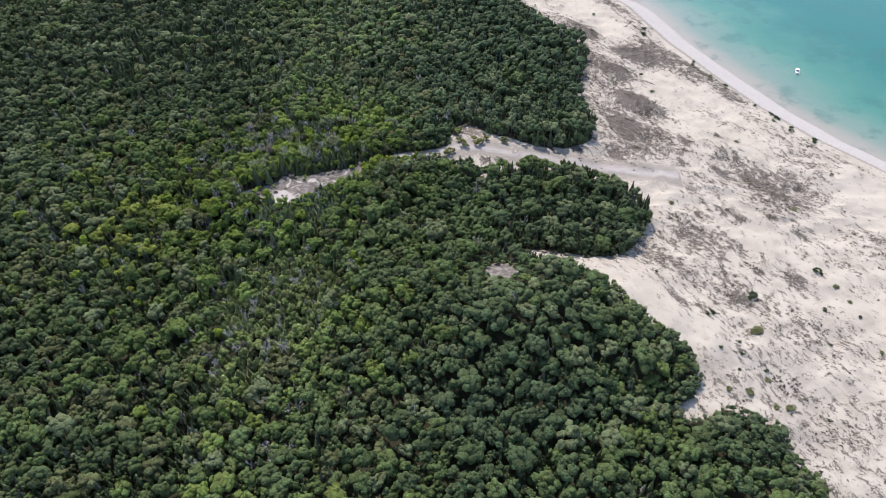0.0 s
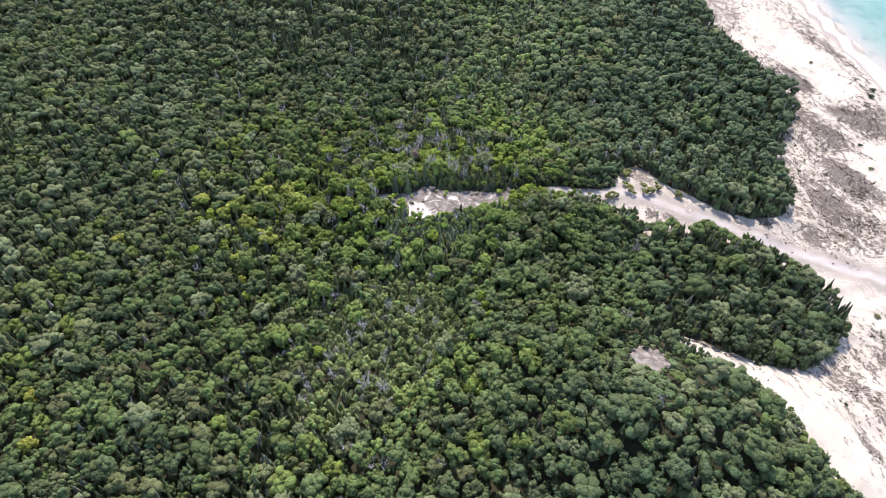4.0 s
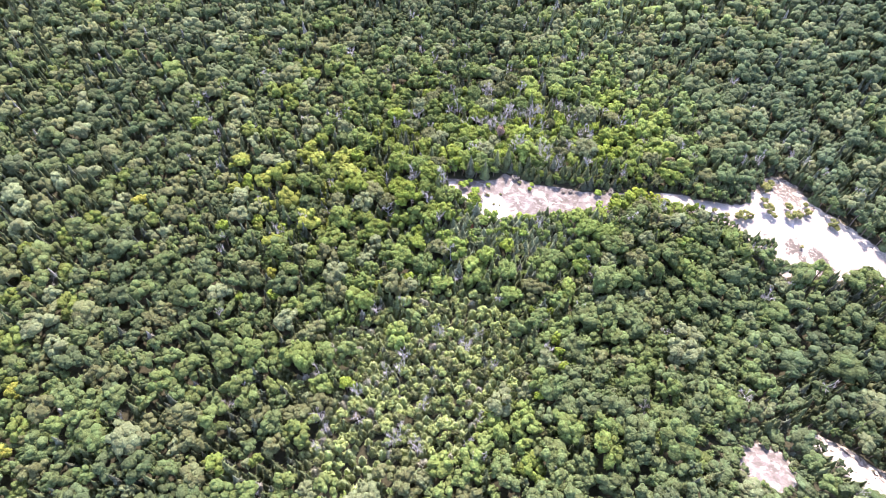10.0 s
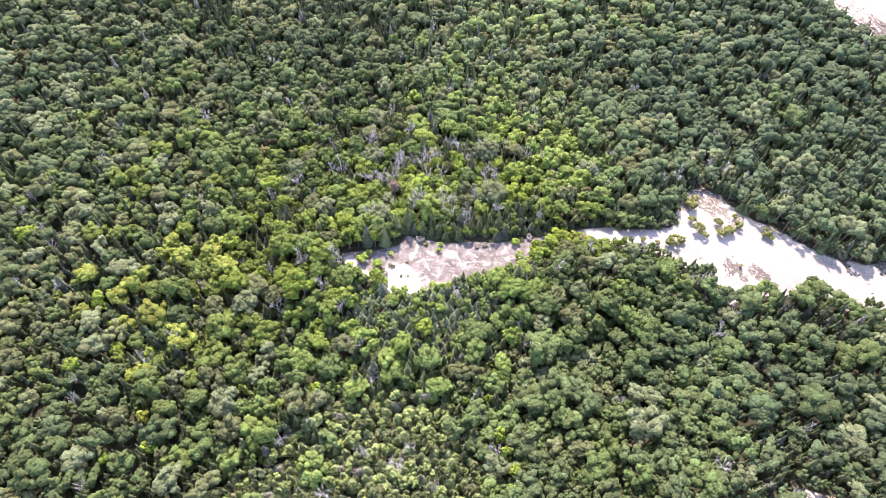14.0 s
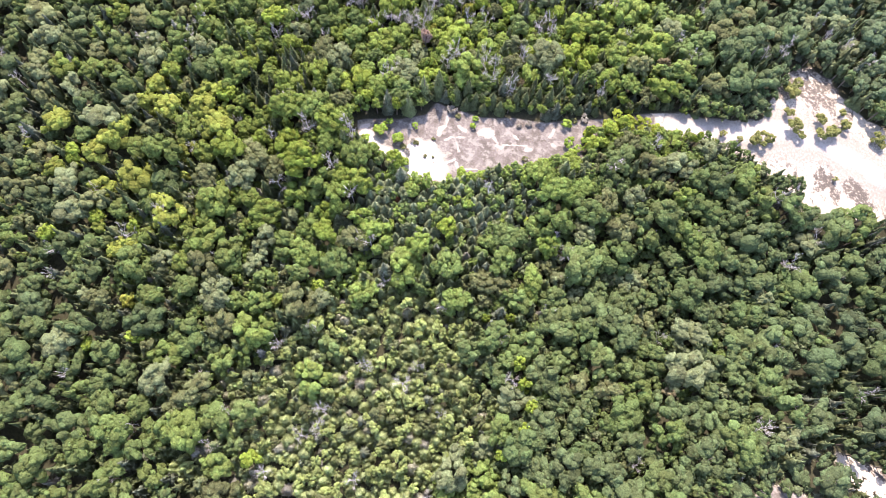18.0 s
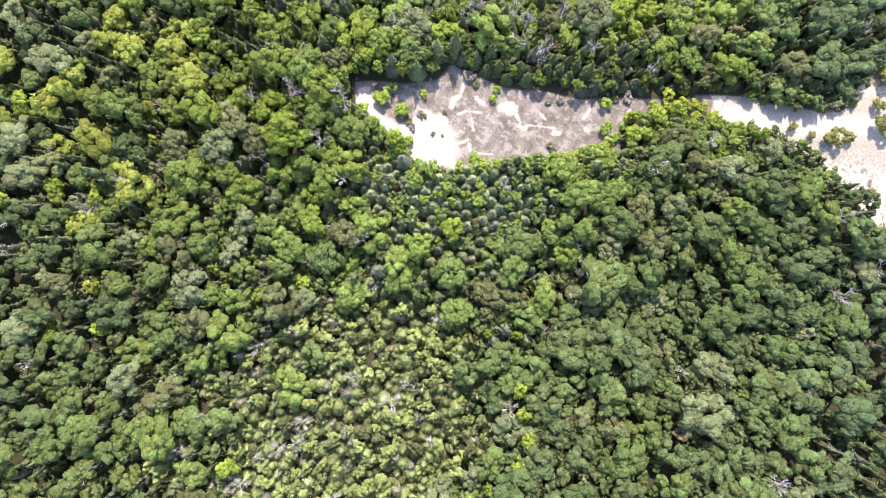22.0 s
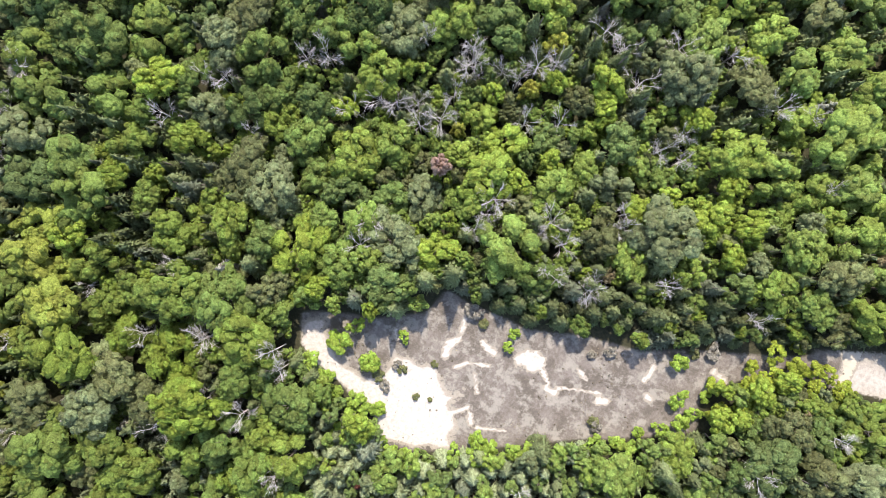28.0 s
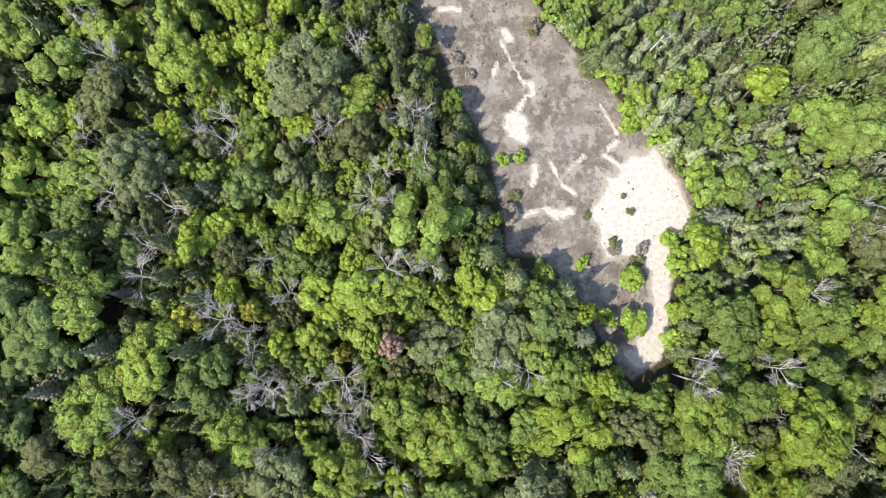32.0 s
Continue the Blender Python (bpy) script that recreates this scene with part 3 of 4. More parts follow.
def limb(a, b, ra, rb, sides=4):
    """A tapered limb from a to b."""
    a, b = np.array(a, float), np.array(b, float)
    way = (b - a) / (np.linalg.norm(b - a) + 1e-9)
    u = np.cross(way, (0.31, 0.52, 0.79) if abs(way[2]) < 0.9 else (1, 0, 0))
    u /= np.linalg.norm(u)
    v = np.cross(way, u)
    ring = [u * math.cos(2 * math.pi * k / sides) + v * math.sin(2 * math.pi * k / sides) for k in range(sides)]
    co = np.array([a + r * ra for r in ring] + [b + r * rb for r in ring])
    return co, np.array([(k, (k + 1) % sides, sides + (k + 1) % sides, sides + k) for k in range(sides)])


def trunk_shape(seed, limbs=5):
    """A trunk of height 1 with a few rising limbs."""
    rng = np.random.default_rng(seed)
    bend = rng.normal(0, 0.03, 2)
    mid = (bend[0], bend[1], 0.5)
    pieces = [limb((0, 0, -0.05), mid, 0.028, 0.02, 6), limb(mid, (bend[0] * 0.5, bend[1] * 2, 0.92), 0.02, 0.006, 6)]
    for k in range(limbs):
        a, z = k * 2.4 + rng.uniform(0, 1), 0.45 + 0.08 * k
        pieces.append(limb((bend[0], bend[1], z), (0.09 * math.cos(a), 0.09 * math.sin(a), z + 0.2), 0.012, 0.004))
    return joined(*pieces)


def bare_shape(seed):
    """A leafless tree, 2 wide and 2.6 high: trunk, limbs, branches, twigs."""
    rng = np.random.default_rng(seed)
    pieces = []

    def grow(start, way, length, thick, level):
        end = start + way * length
        pieces.append(limb(start, end, thick, thick * 0.5, 4 if level < 2 else 3))
        if level >= 3:
            return
        for _ in range((4, 6, 7)[level]):
            turn = way + rng.normal(0, 0.55, 3) + (0, 0, 0.15)
            grow(start + way * length * rng.uniform(0.4, 0.95), turn / np.linalg.norm(turn), length * rng.uniform(0.42, 0.66), thick * 0.55, level + 1)

    for k in range(int(rng.integers(8, 12))):
        a, z = k * 2.4 + rng.uniform(0, 1.2), rng.uniform(0.8, 2.0)
        way = np.array((math.cos(a), math.sin(a), rng.uniform(0.25, 0.9)))
        grow(np.array((0, 0, z)), way / np.linalg.norm(way), rng.uniform(0.5, 0.95), 0.015, 1)
    return joined(*pieces)


# ---- where the trees stand ----
rng = np.random.default_rng(5)
N = 310000
tx, ty = rng.uniform(-365, 140, N), rng.uniform(-40, 480, N)
# the stretch of woods that lies within sight of the flight
far_west = np.interp(ty, [-40, 60, 100, 150, 200, 250, 290, 310, 400, 405, 480], [-110, -140, -190, -250, -305, -330, -365, -335, -300, -160, 80])
keep = (tx > far_west) & inside(FOREST, tx, ty)
tx, ty = tx[keep], ty[keep]
keep = forest_depth(tx, ty) > np.where(away(CLEARING, tx, ty) > -8, np.where(ty + 0.45 * (tx + 55) * -1 > 198, 1.9, 1.0), 0.35)
tx, ty = tx[keep], ty[keep]
depth = forest_depth(tx, ty)
mixture, hue, moist = rough(tx, ty, 45, 31, 3), rough(tx, ty, 32, 41, 4), rough(tx, ty, 14, 51, 3)
in_plant, in_spruce = away(PLANTATION, tx, ty) > (rough(tx, ty, 9, 71, 3) - 0.45) * 26, inside(SPRUCE_SOUTH, tx, ty) | inside(SPRUCE_NORTH, tx, ty)
in_west = inside(SPRUCE_WEST, tx, ty)
near_channel = (depth < 9) & (tx > -5) & (ty > 150)
pick = rng.uniform(0, 1, len(tx))
share = np.clip((mixture - 0.47) * 1.6 + 0.18 + (moist - 0.5) * 0.8, 0.08, 0.5)
share = np.where((ty > 207) & (tx < -15) & (ty < 275), share * 0.3, np.where((tx > -24) & (ty < 203), share * 0.35, share))
hedge = inside(SPRUCE_NORTH, tx, ty)
share = np.where((ty > 235) | (tx < -150), share + 0.24, share)
share = np.where((tx > 32) & (ty > 155), np.maximum(share, 0.42), share)
share = np.where((tx > 20) & (depth < 14) & (ty > 160), np.maximum(share, 0.66), share)
share = np.where(hedge, 0.92, np.where(in_spruce, 0.94, np.where(in_west, 0.45, np.where(near_channel & (depth > 1.6), 0.6, np.where(near_channel, 0.2, share)))))
# kinds: 0 broadleaf, 1 spruce, 2 plantation pine
kind = np.where(in_plant, np.where(pick < 0.5, 2, np.where(pick < 0.66, 1, 0)), np.where(pick < share, 1, 0))
u = rng.uniform(0, 1, len(tx))
grand = (rng.uniform(0, 1, len(tx)) < np.where(((tx > -24) & (ty < 203)) | ((tx > -10) & (ty > 225)), 0.36, 0.2)) & (kind == 0) & ~in_plant & ~hedge & (depth > 2.2) & ~inside(SPRUCE_SOUTH, tx, ty)
wide = np.where(kind == 0, np.where(grand, 2.7 + 2.1 * u, 1.3 + 2.0 * u ** 1.5), np.where(kind == 1, 1.25 + 0.85 * u, 0.9 + 1.1 * u))
pale = (inside(SPRUCE_SOUTH, tx, ty) | in_west) & (kind == 1)
wide = np.where(hedge & (kind == 1), 1.2 + 0.6 * u, wide)
wide = np.where(pale, 1.1 + 0.5 * u, wide)
wide = np.where(grand & (tx > -24) & ((ty < 203) | (ty > 230)), wide * 1.12, wide)
wide = np.where((kind == 0) & in_plant, 1.0 + 1.3 * u ** 1.4, wide)
edge = np.clip(depth / 5, 0, 1)
tall = np.where(kind == 0, 4.0 + 1.0 * wide, np.where(kind == 1, 6.2 + 3.0 * u, 2.7 + 1.3 * u)) * (0.88 + 0.12 * edge) * (0.85 + 0.3 * moist) * rng.uniform(0.84, 1.2, len(tx))
tall = np.where(pale, 4.2 + 1.2 * u, tall)
tall, wide = np.where(in_plant & (kind == 1), 3.6 + 2.0 * u, tall), np.where(in_plant & (kind == 1), 0.95 + 0.5 * u, wide)
tall = np.where(hedge, tall * 0.74, np.where((away(CLEARING, tx, ty) > -9) & (ty - 0.45 * (tx + 55) < 198), tall * 0.84, tall))
wide = np.where(depth < 2.0, np.minimum(wide, 1.6), wide)
# low growth along the north side of the blowout's neck and of the clearing
neck = (tx > -34) & (tx < 9) & (ty > 212) & (ty < 246)
rim = np.where(neck, np.clip(0.4 + depth / 15, 0, 1), np.where(hedge, np.clip(0.5 + depth / 14, 0, 1) / 0.8, 1.0))
tall, wide = tall * rim, wide * np.where(neck, np.sqrt(rim), 1.0)
# low growth on the windward rim of the south lobe and round the bare patch
rim = np.where((tx > 24) & (ty < 162) & (ty > 60), np.clip(0.42 + depth / 20, 0, 1), 1.0)
tall, wide = tall * rim, wide * np.sqrt(rim)
tall = np.where(np.hypot(tx - PATCH[0], ty - PATCH[1]) < PATCH[2] + np.where(ty < PATCH[1], 10, 5), np.minimum(tall * 0.5, 2.8), tall)

# singled-out trees: x, y, width from the middle, and tint: Y yellow, L lime, G deep green, R rust, B brown
SINGLE = [(-105.2, 141, 1.6, "Y"), (-107.7, 130.7, 1.8, "L"), (-100.1, 135.1, 1.9, "L"), (-37.6, 163.2, 1.1, "L"), (-33, 165.2, 1.2, "L"), (-119.7, 154.4, 2.0, "L"),
          (-132, 165.5, 2.4, "L"), (-126.9, 147.7, 2.3, "L"), (-112, 155.4, 1.8, "L"), (-51.3, 177.2, 2.4, "L"), (-71.3, 157.4, 1.7, "L"), (-69.3, 122.6, 2.2, "L"),
          (-28.8, 156.8, 1.2, "L"), (-26.7, 153.2, 1.3, "L"), (-24.1, 149.7, 1.2, "L"), (-23.9, 145.3, 1.2, "L"), (-26.2, 139.8, 1.1, "L"), (-71.5, 217.2, 1.5, "B"),
          (-63.2, 179.8, 0.8, "R"), (-70.1, 228.8, 1.7, "L"), (-66.3, 231.1, 1.5, "Y"), (-57.3, 232.6, 2.2, "L")]
SINGLE += [(-64, 233.2, 1.9, "L"), (-71.8, 222.7, 1.2, "Y"), (-62.8, 219.9, 2.0, "L"), (-60.3, 224.1, 1.8, "L"), (-48.8, 223.1, 2.1, "L"), (-45.9, 226.4, 1.9, "L"),
           (-39.9, 230.7, 2.5, "L"), (-36, 227.5, 2.4, "L"), (-36.6, 223.1, 1.9, "L"), (-46.7, 237, 2.3, "L"), (-106.6, 211.5, 3.2, "L"), (-85.3, 218.6, 2.0, "L"),
           (-66.1, 237.7, 1.7, "Y"), (-44.2, 246.2, 2.0, "L"), (-66.5, 186.9, 2.2, "L"), (-29.3, 206.2, 1.9, "L"), (-30.4, 209.2, 1.3, "L"),
           (-26.8, 210.9, 2.0, "L"), (-24.5, 213.3, 1.7, "L"), (-77.5, 198.4, 1.8, "L"), (-71.2, 198.9, 1.3, "L")]
SINGLE += [(-153.6, 143, 3.0, "Y"), (-138.3, 84, 2.2, "Y"), (-128.5, 72, 2.4, "Y"), (-8.7, 215.7, 1.3, "L"), (-108, 190, 2.6, "L"), (-161.3, 178.1, 3.0, "L")]
SHAPES = {"Y": (0.24, 0.255, 0.05), "L": (0.165, 0.228, 0.038), "G": (0.04, 0.075, 0.02), "R": (0.17, 0.075, 0.055), "B": (0.25, 0.175, 0.145)}

cells, chosen = {}, []


def settle(i, x, y, r, crowd):
    """Takes the place if no chosen tree stands too near."""
    ci, cj = int(x // 6), int(y // 6)
    for a in (-1, 0, 1):
        for b in (-1, 0, 1):
            for qx, qy, qr in cells.get((ci + a, cj + b), ()):
                if (x - qx) ** 2 + (y - qy) ** 2 < (crowd * (r + qr)) ** 2:
                    return False
    cells.setdefault((ci, cj), []).append((x, y, r))
    return True


BARE = [(-92.2, 222.1, 1.6), (-99.9, 215.4, 1.8), (-104.4, 208.3, 1.7), (-81.8, 221.6, 2.0), (-74.4, 229.9, 1.9), (-70.4, 231.4, 1.5), (-76.2, 221, 1.6), (-65.1, 226.8, 1.7),
        (-54.8, 237.8, 2.5), (-46.5, 245.6, 1.8), (-39.2, 241.8, 2.0), (-49.1, 231.3, 1.9), (-46.2, 231.4, 1.6), (-64.7, 212.5, 1.4), (-57.9, 215.5, 1.1), (-49.8, 220.3, 1.4),
        (-75.6, 205.1, 1.6), (-86.5, 187.5, 1.9), (-94.1, 193, 1.6), (-78.8, 181.8, 1.7), (-87.9, 174.4, 2.0), (-61.3, 228.9, 1.7)]
BARE += [(-64.9, 235.1, 1.5), (-73.6, 230.6, 2.0), (-80.3, 231, 1.3), (-79.9, 222.1, 2.0), (-83.6, 237.2, 2.4), (-84.5, 219.1, 1.7), (-72.2, 177.1, 1.5), (-93.9, 184, 1.5),
         (-78.6, 190.2, 1.5), (-77, 188.6, 1.3)]
BARE += [(-58.3, 240.6, 2.0), (-61.4, 241.4, 2.2), (-66.8, 233.6, 2.2), (-68.2, 231.7, 1.5), (-74.6, 232.3, 1.7), (-74.2, 222.6, 2.2), (-74.3, 226.5, 1.5), (-77.7, 223.4, 1.7), (-85.3, 236.1, 1.5), (-89.8, 223.4, 2.0), (-52.5, 243.6, 2.2), (-49.9, 222.2, 1.5), (-54.8, 215.7, 1.7), (-57.2, 217.3, 2.0), (-64.2, 216.8, 2.2), (-63.9, 214.9, 1.5), (-75.2, 243.3, 2.0)]
for x, y, r in BARE:
    settle(-1, x, y, r * 0.5, 0.2)
for x, y, r, _ in SINGLE:
    settle(-1, x, y, r, 0.3)
for i in np.concatenate([np.nonzero(grand)[0], np.nonzero(~grand)[0]]):
    if settle(i, tx[i], ty[i], wide[i], 0.58 if kind[i] == 0 else 0.56 if in_spruce[i] else 0.38 if kind[i] == 2 else 0.5):
        chosen.append(i)
# a lower storey of saplings fills the gaps
small = np.nonzero((np.hypot(tx + 52, ty - 190) < 74))[0]
for i in small:
    if settle(i, tx[i], ty[i], 1.0, 0.44):
        chosen.append(i)
        kind[i], wide[i], tall[i] = 0, 0.95 + 0.45 * u[i], 2.8 + 1.8 * u[i]
chosen = np.array(chosen)
tx, ty, wide, tall, kind, hue, mixture, moist, depth = (a[chosen] for a in (tx, ty, wide, tall, kind, hue, mixture, moist, depth))

# tints
n = len(tx)
r1, r2 = rng.uniform(0, 1, n), rng.normal(0, 1, n)
DEEP, MID, LIME, GREYISH = np.array((0.092, 0.128, 0.060)), np.array((0.152, 0.206, 0.070)), np.array((0.178, 0.228, 0.058)), np.array((0.120, 0.150, 0.086))
bright = 0.40 + (hue - 0.5) * 2.0 + 0.21 * r2
bright = np.where((tx > -30) & (ty < 205), bright - 0.12, bright)
lobe = np.clip((tx + 45 + 30 * (moist - 0.5)) / 45, 0, 1) * np.clip((ty - 220) / 12, 0, 1)
bright = bright - 0.3 * lobe
bright = np.where((tx < -95) & (ty > 165), bright - 0.08, bright)
bright = bright + 0.16 * np.clip(1.6 - np.hypot(tx + 60, ty - 205) / 60, 0, 1) * (r2 + 0.3)
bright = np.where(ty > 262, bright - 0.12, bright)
bright = np.where((ty > 214) & (ty < 262) & (tx > -85), bright - 0.03, bright)
bright = np.where((tx > -32) & (tx < 8) & (ty > 206) & (ty < 222.5), bright + 0.35, bright)
bright = np.where((ty > 223) & (ty < 250) & (tx > -50) & (tx < -15), bright + 0.2, bright)
bright = np.clip(np.where((tx < -92) & (tx > -150) & (ty < 205) & (ty > 120), bright + 0.2, bright), 0, 1)[:, None]
tint = np.where(bright < 0.55, DEEP + (MID - DEEP) * bright / 0.55, MID + (LIME - MID) * (bright - 0.55) / 0.45)
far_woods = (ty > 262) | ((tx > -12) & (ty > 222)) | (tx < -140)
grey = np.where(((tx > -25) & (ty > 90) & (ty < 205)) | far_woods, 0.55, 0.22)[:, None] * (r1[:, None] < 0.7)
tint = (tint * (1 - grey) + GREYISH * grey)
cool = 0.5 * np.maximum(lobe, np.clip((tx + 20) / 40, 0, 1) * 0.6)[:, None]
tint = tint * (1 - cool) + np.array((0.105, 0.155, 0.092)) * cool
needle = np.array((0.135, 0.168, 0.076)) * (0.7 + 0.7 * r1[:, None])
needle = np.where((inside(SPRUCE_SOUTH, tx, ty) | in_west[chosen])[:, None], np.array((0.210, 0.255, 0.14)) * (0.7 + 0.6 * r1[:, None]), needle)
silver = np.array((0.14, 0.165, 0.11))
needle = np.where(in_plant[chosen][:, None], np.array((0.212, 0.262, 0.12)) * (0.7 + 0.6 * r1[:, None]), needle)
needle = np.where(r1[:, None] > 0.86, silver, needle)
pine = np.array((0.218, 0.27, 0.116)) * (0.62 + 0.7 * r1[:, None])
pine = np.where(r2[:, None] > 1.3, np.array((0.255, 0.262, 0.185)), pine)
# tint by place: greener by the clearing, darker inland, east and on north lobe
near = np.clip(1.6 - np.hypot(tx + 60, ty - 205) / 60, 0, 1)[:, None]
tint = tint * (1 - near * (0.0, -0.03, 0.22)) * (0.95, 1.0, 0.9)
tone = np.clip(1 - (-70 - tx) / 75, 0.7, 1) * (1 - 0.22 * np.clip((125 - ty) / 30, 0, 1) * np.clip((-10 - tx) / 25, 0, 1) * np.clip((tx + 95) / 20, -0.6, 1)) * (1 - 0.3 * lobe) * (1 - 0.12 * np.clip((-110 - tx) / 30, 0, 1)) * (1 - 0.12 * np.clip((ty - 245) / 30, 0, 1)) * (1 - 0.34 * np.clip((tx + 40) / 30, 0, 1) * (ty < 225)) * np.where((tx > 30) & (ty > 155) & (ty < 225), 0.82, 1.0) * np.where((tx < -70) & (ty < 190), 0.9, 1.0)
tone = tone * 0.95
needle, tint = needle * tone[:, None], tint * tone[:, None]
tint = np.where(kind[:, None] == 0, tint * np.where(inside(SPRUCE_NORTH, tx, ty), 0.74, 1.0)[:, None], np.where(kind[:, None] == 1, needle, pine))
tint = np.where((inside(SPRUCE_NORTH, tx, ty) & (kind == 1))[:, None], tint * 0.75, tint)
odd = rng.uniform(0, 1, n)
tint = np.where((in_plant[chosen] & (kind == 0))[:, None], np.array((0.176, 0.222, 0.076)) * (0.65 + 0.7 * r1[:, None]), tint)
sunny = (kind == 0) & (odd > 0.74) & (np.hypot((tx + 123) / 26, (ty - 170) / 22) < 1)
tint = np.where(sunny[:, None], np.array((0.160, 0.195, 0.040)) * (0.65 + 0.45 * r1[:, None]), tint)
tint = np.where((odd < 0.09)[:, None] & (kind[:, None] == 0), np.array((0.114, 0.14, 0.068)), tint)
olive = (odd > 0.5) & (odd < 0.64) & (tx < -5) & (kind == 0)
tint = np.where(olive[:, None], np.array((0.100, 0.116, 0.050)) * (0.75 + 0.4 * r1[:, None]), tint)
ashen = (odd > 0.09) & (odd < 0.115) & (wide < 2.2) & (kind > 0)
tint = np.where(ashen[:, None], np.array((0.205, 0.205, 0.165)) * (0.85 + 0.3 * r1[:, None]), tint)
tint = np.where(((odd < 0.006) & (wide < 2))[:, None] & (kind[:, None] == 0), np.array((0.15, 0.128, 0.07)), tint)
tz = height(tx, ty)
turn = rng.uniform(0, 2 * math.pi, n)
oval = np.where(kind == 0, rng.uniform(0.85, 1.18, n), 1.0)

# ---- the trees ----
BROAD = [[broad_crown(g, 100 + s) for s in range(9)] for g in range(4)]
CONE = [[cone_crown(c, 200 + s) for s in range(5)] for c in range(3)]
PINE = [[cone_crown(c, 300 + s, 0.4 + 0.1 * s) for s in range(5)] for c in range(3)]
STEMS = [trunk_shape(400 + s) for s in range(4)]
POLES = [trunk_shape(420 + s, 0) for s in range(4)]


def part(name, me, material, parent, where, color=None):
    """Links a mesh as one part of a thing."""
    if not me.materials:
        me.materials.append(material)
    ob = new(name, me)
    ob.parent, ob.matrix_basis = parent, where
    if color is not None:
        ob.color = (*(float(c) for c in color), 1.0)
    return ob


MESHES = {}


def shared(name, key, shape):
    if (name, key) not in MESHES:
        MESHES[name, key] = raw_mesh(name, *shape)
    return MESHES[name, key]


def scaled(x, y, z, angle, sx, sz, oval=1.0):
    return Matrix.Translation((x, y, z)) @ Matrix.Rotation(angle, 4, "Z") @ Matrix.Diagonal((sx * oval, sx / oval, sz, 1))


def crown_pose(k, r, h):
    """Height of the crown's origin over the foot, and its upright scale."""
    if k == 0:
        up = min(max(1.0 * r, 0.42 * h), 0.58 * h)
        return h - 0.92 * up, up
    low = 0.06 * h
    return low, h - low


def tree(name, k, variant, x, y, z, angle, r, h, color, label, group):
    """A tree with its trunk and crown."""
    base = new(name)
    base.empty_display_size = 0.5
    base.location = (x, y, z)
    tagged(base, label, "tree", group)
    part("trunk", shared("trunk", (k > 0, variant % 4), (POLES if k else STEMS)[variant % 4]), BARK, base, scaled(0, 0, 0, angle, h * 0.9, h * 0.94))
    low, up = crown_pose(k, r, h)
    shape = (BROAD, CONE, PINE)[k][0][variant]
    part("crown", shared("crown", (k, variant), shape), (LEAF, NEEDLE, PINE_LEAF)[k], base, scaled(0, 0, low, angle, r, up, 1.0 if k else 0.85 + 0.33 * (angle * 7 % 1)), color)
    return base


# the trees round the clearing stand singly
order = np.argsort(np.hypot(tx + 64, (ty - 214)) + np.where(kind == 2, -25, 0))
single = np.zeros(n, bool)
LABELS = ("broadleaf tree with a rounded green leafy crown", "slender dark green spruce with a pointed crown", "small olive-green pine with a rounded tip")
NAMES = ("broadleaf_tree", "spruce_tree", "pine_tree")
GROUPS = ("broadleaf trees round the clearing", "spruces round the clearing", "pines of the plantation")
for k in (0, 1, 2):
    for i in [j for j in order if kind[j] == k][:280]:
        single[i] = True
        lime, pale = tint[i][0] > 0.105, tint[i][1] < 0.07
        label = LABELS[k]
        if k == 0:
            label = "broadleaf tree with a bright yellow-green rounded crown" if lime else "broadleaf tree with a dark green rounded crown" if pale else label
        elif k == 2 and tint[i][2] > 0.15:
            label = "small faded grey-olive pine with a rounded tip"
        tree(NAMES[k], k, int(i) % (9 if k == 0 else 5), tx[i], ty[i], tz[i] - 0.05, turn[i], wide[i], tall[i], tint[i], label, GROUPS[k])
WORDS = {"Y": "broadleaf tree turning yellow among green crowns", "L": "young broadleaf tree with a lime-green crown", "G": "dark green broadleaf tree",
         "R": "small dead conifer with rust-red needles", "B": "dead conifer with a dome of brown needles"}
for j, (x, y, r, c) in enumerate(SINGLE):
    z = float(height(np.array(x), np.array(y)))
    k = 2 if c == "R" else 0
    h = (9.2 if c == "B" else 3.4 if c == "R" else 4.6 + 1.15 * r) * (0.7 if -40 < x < -20 and 200 < y < 215 else 1.0)
    if -31 < x < -22 and 138 < y < 160:
        r, h = r * 1.35, h * 1.25
    c2 = np.array(SHAPES[c]) * (0.82 + 0.4 * lattice(x, y, 3))
    tree("dead_conifer" if c in "RB" else "broadleaf_tree", k, j % 5, x, y, z - 0.05, j * 1.7, r, h, c2, WORDS[c], "" if c in "RB" else "single bright trees")


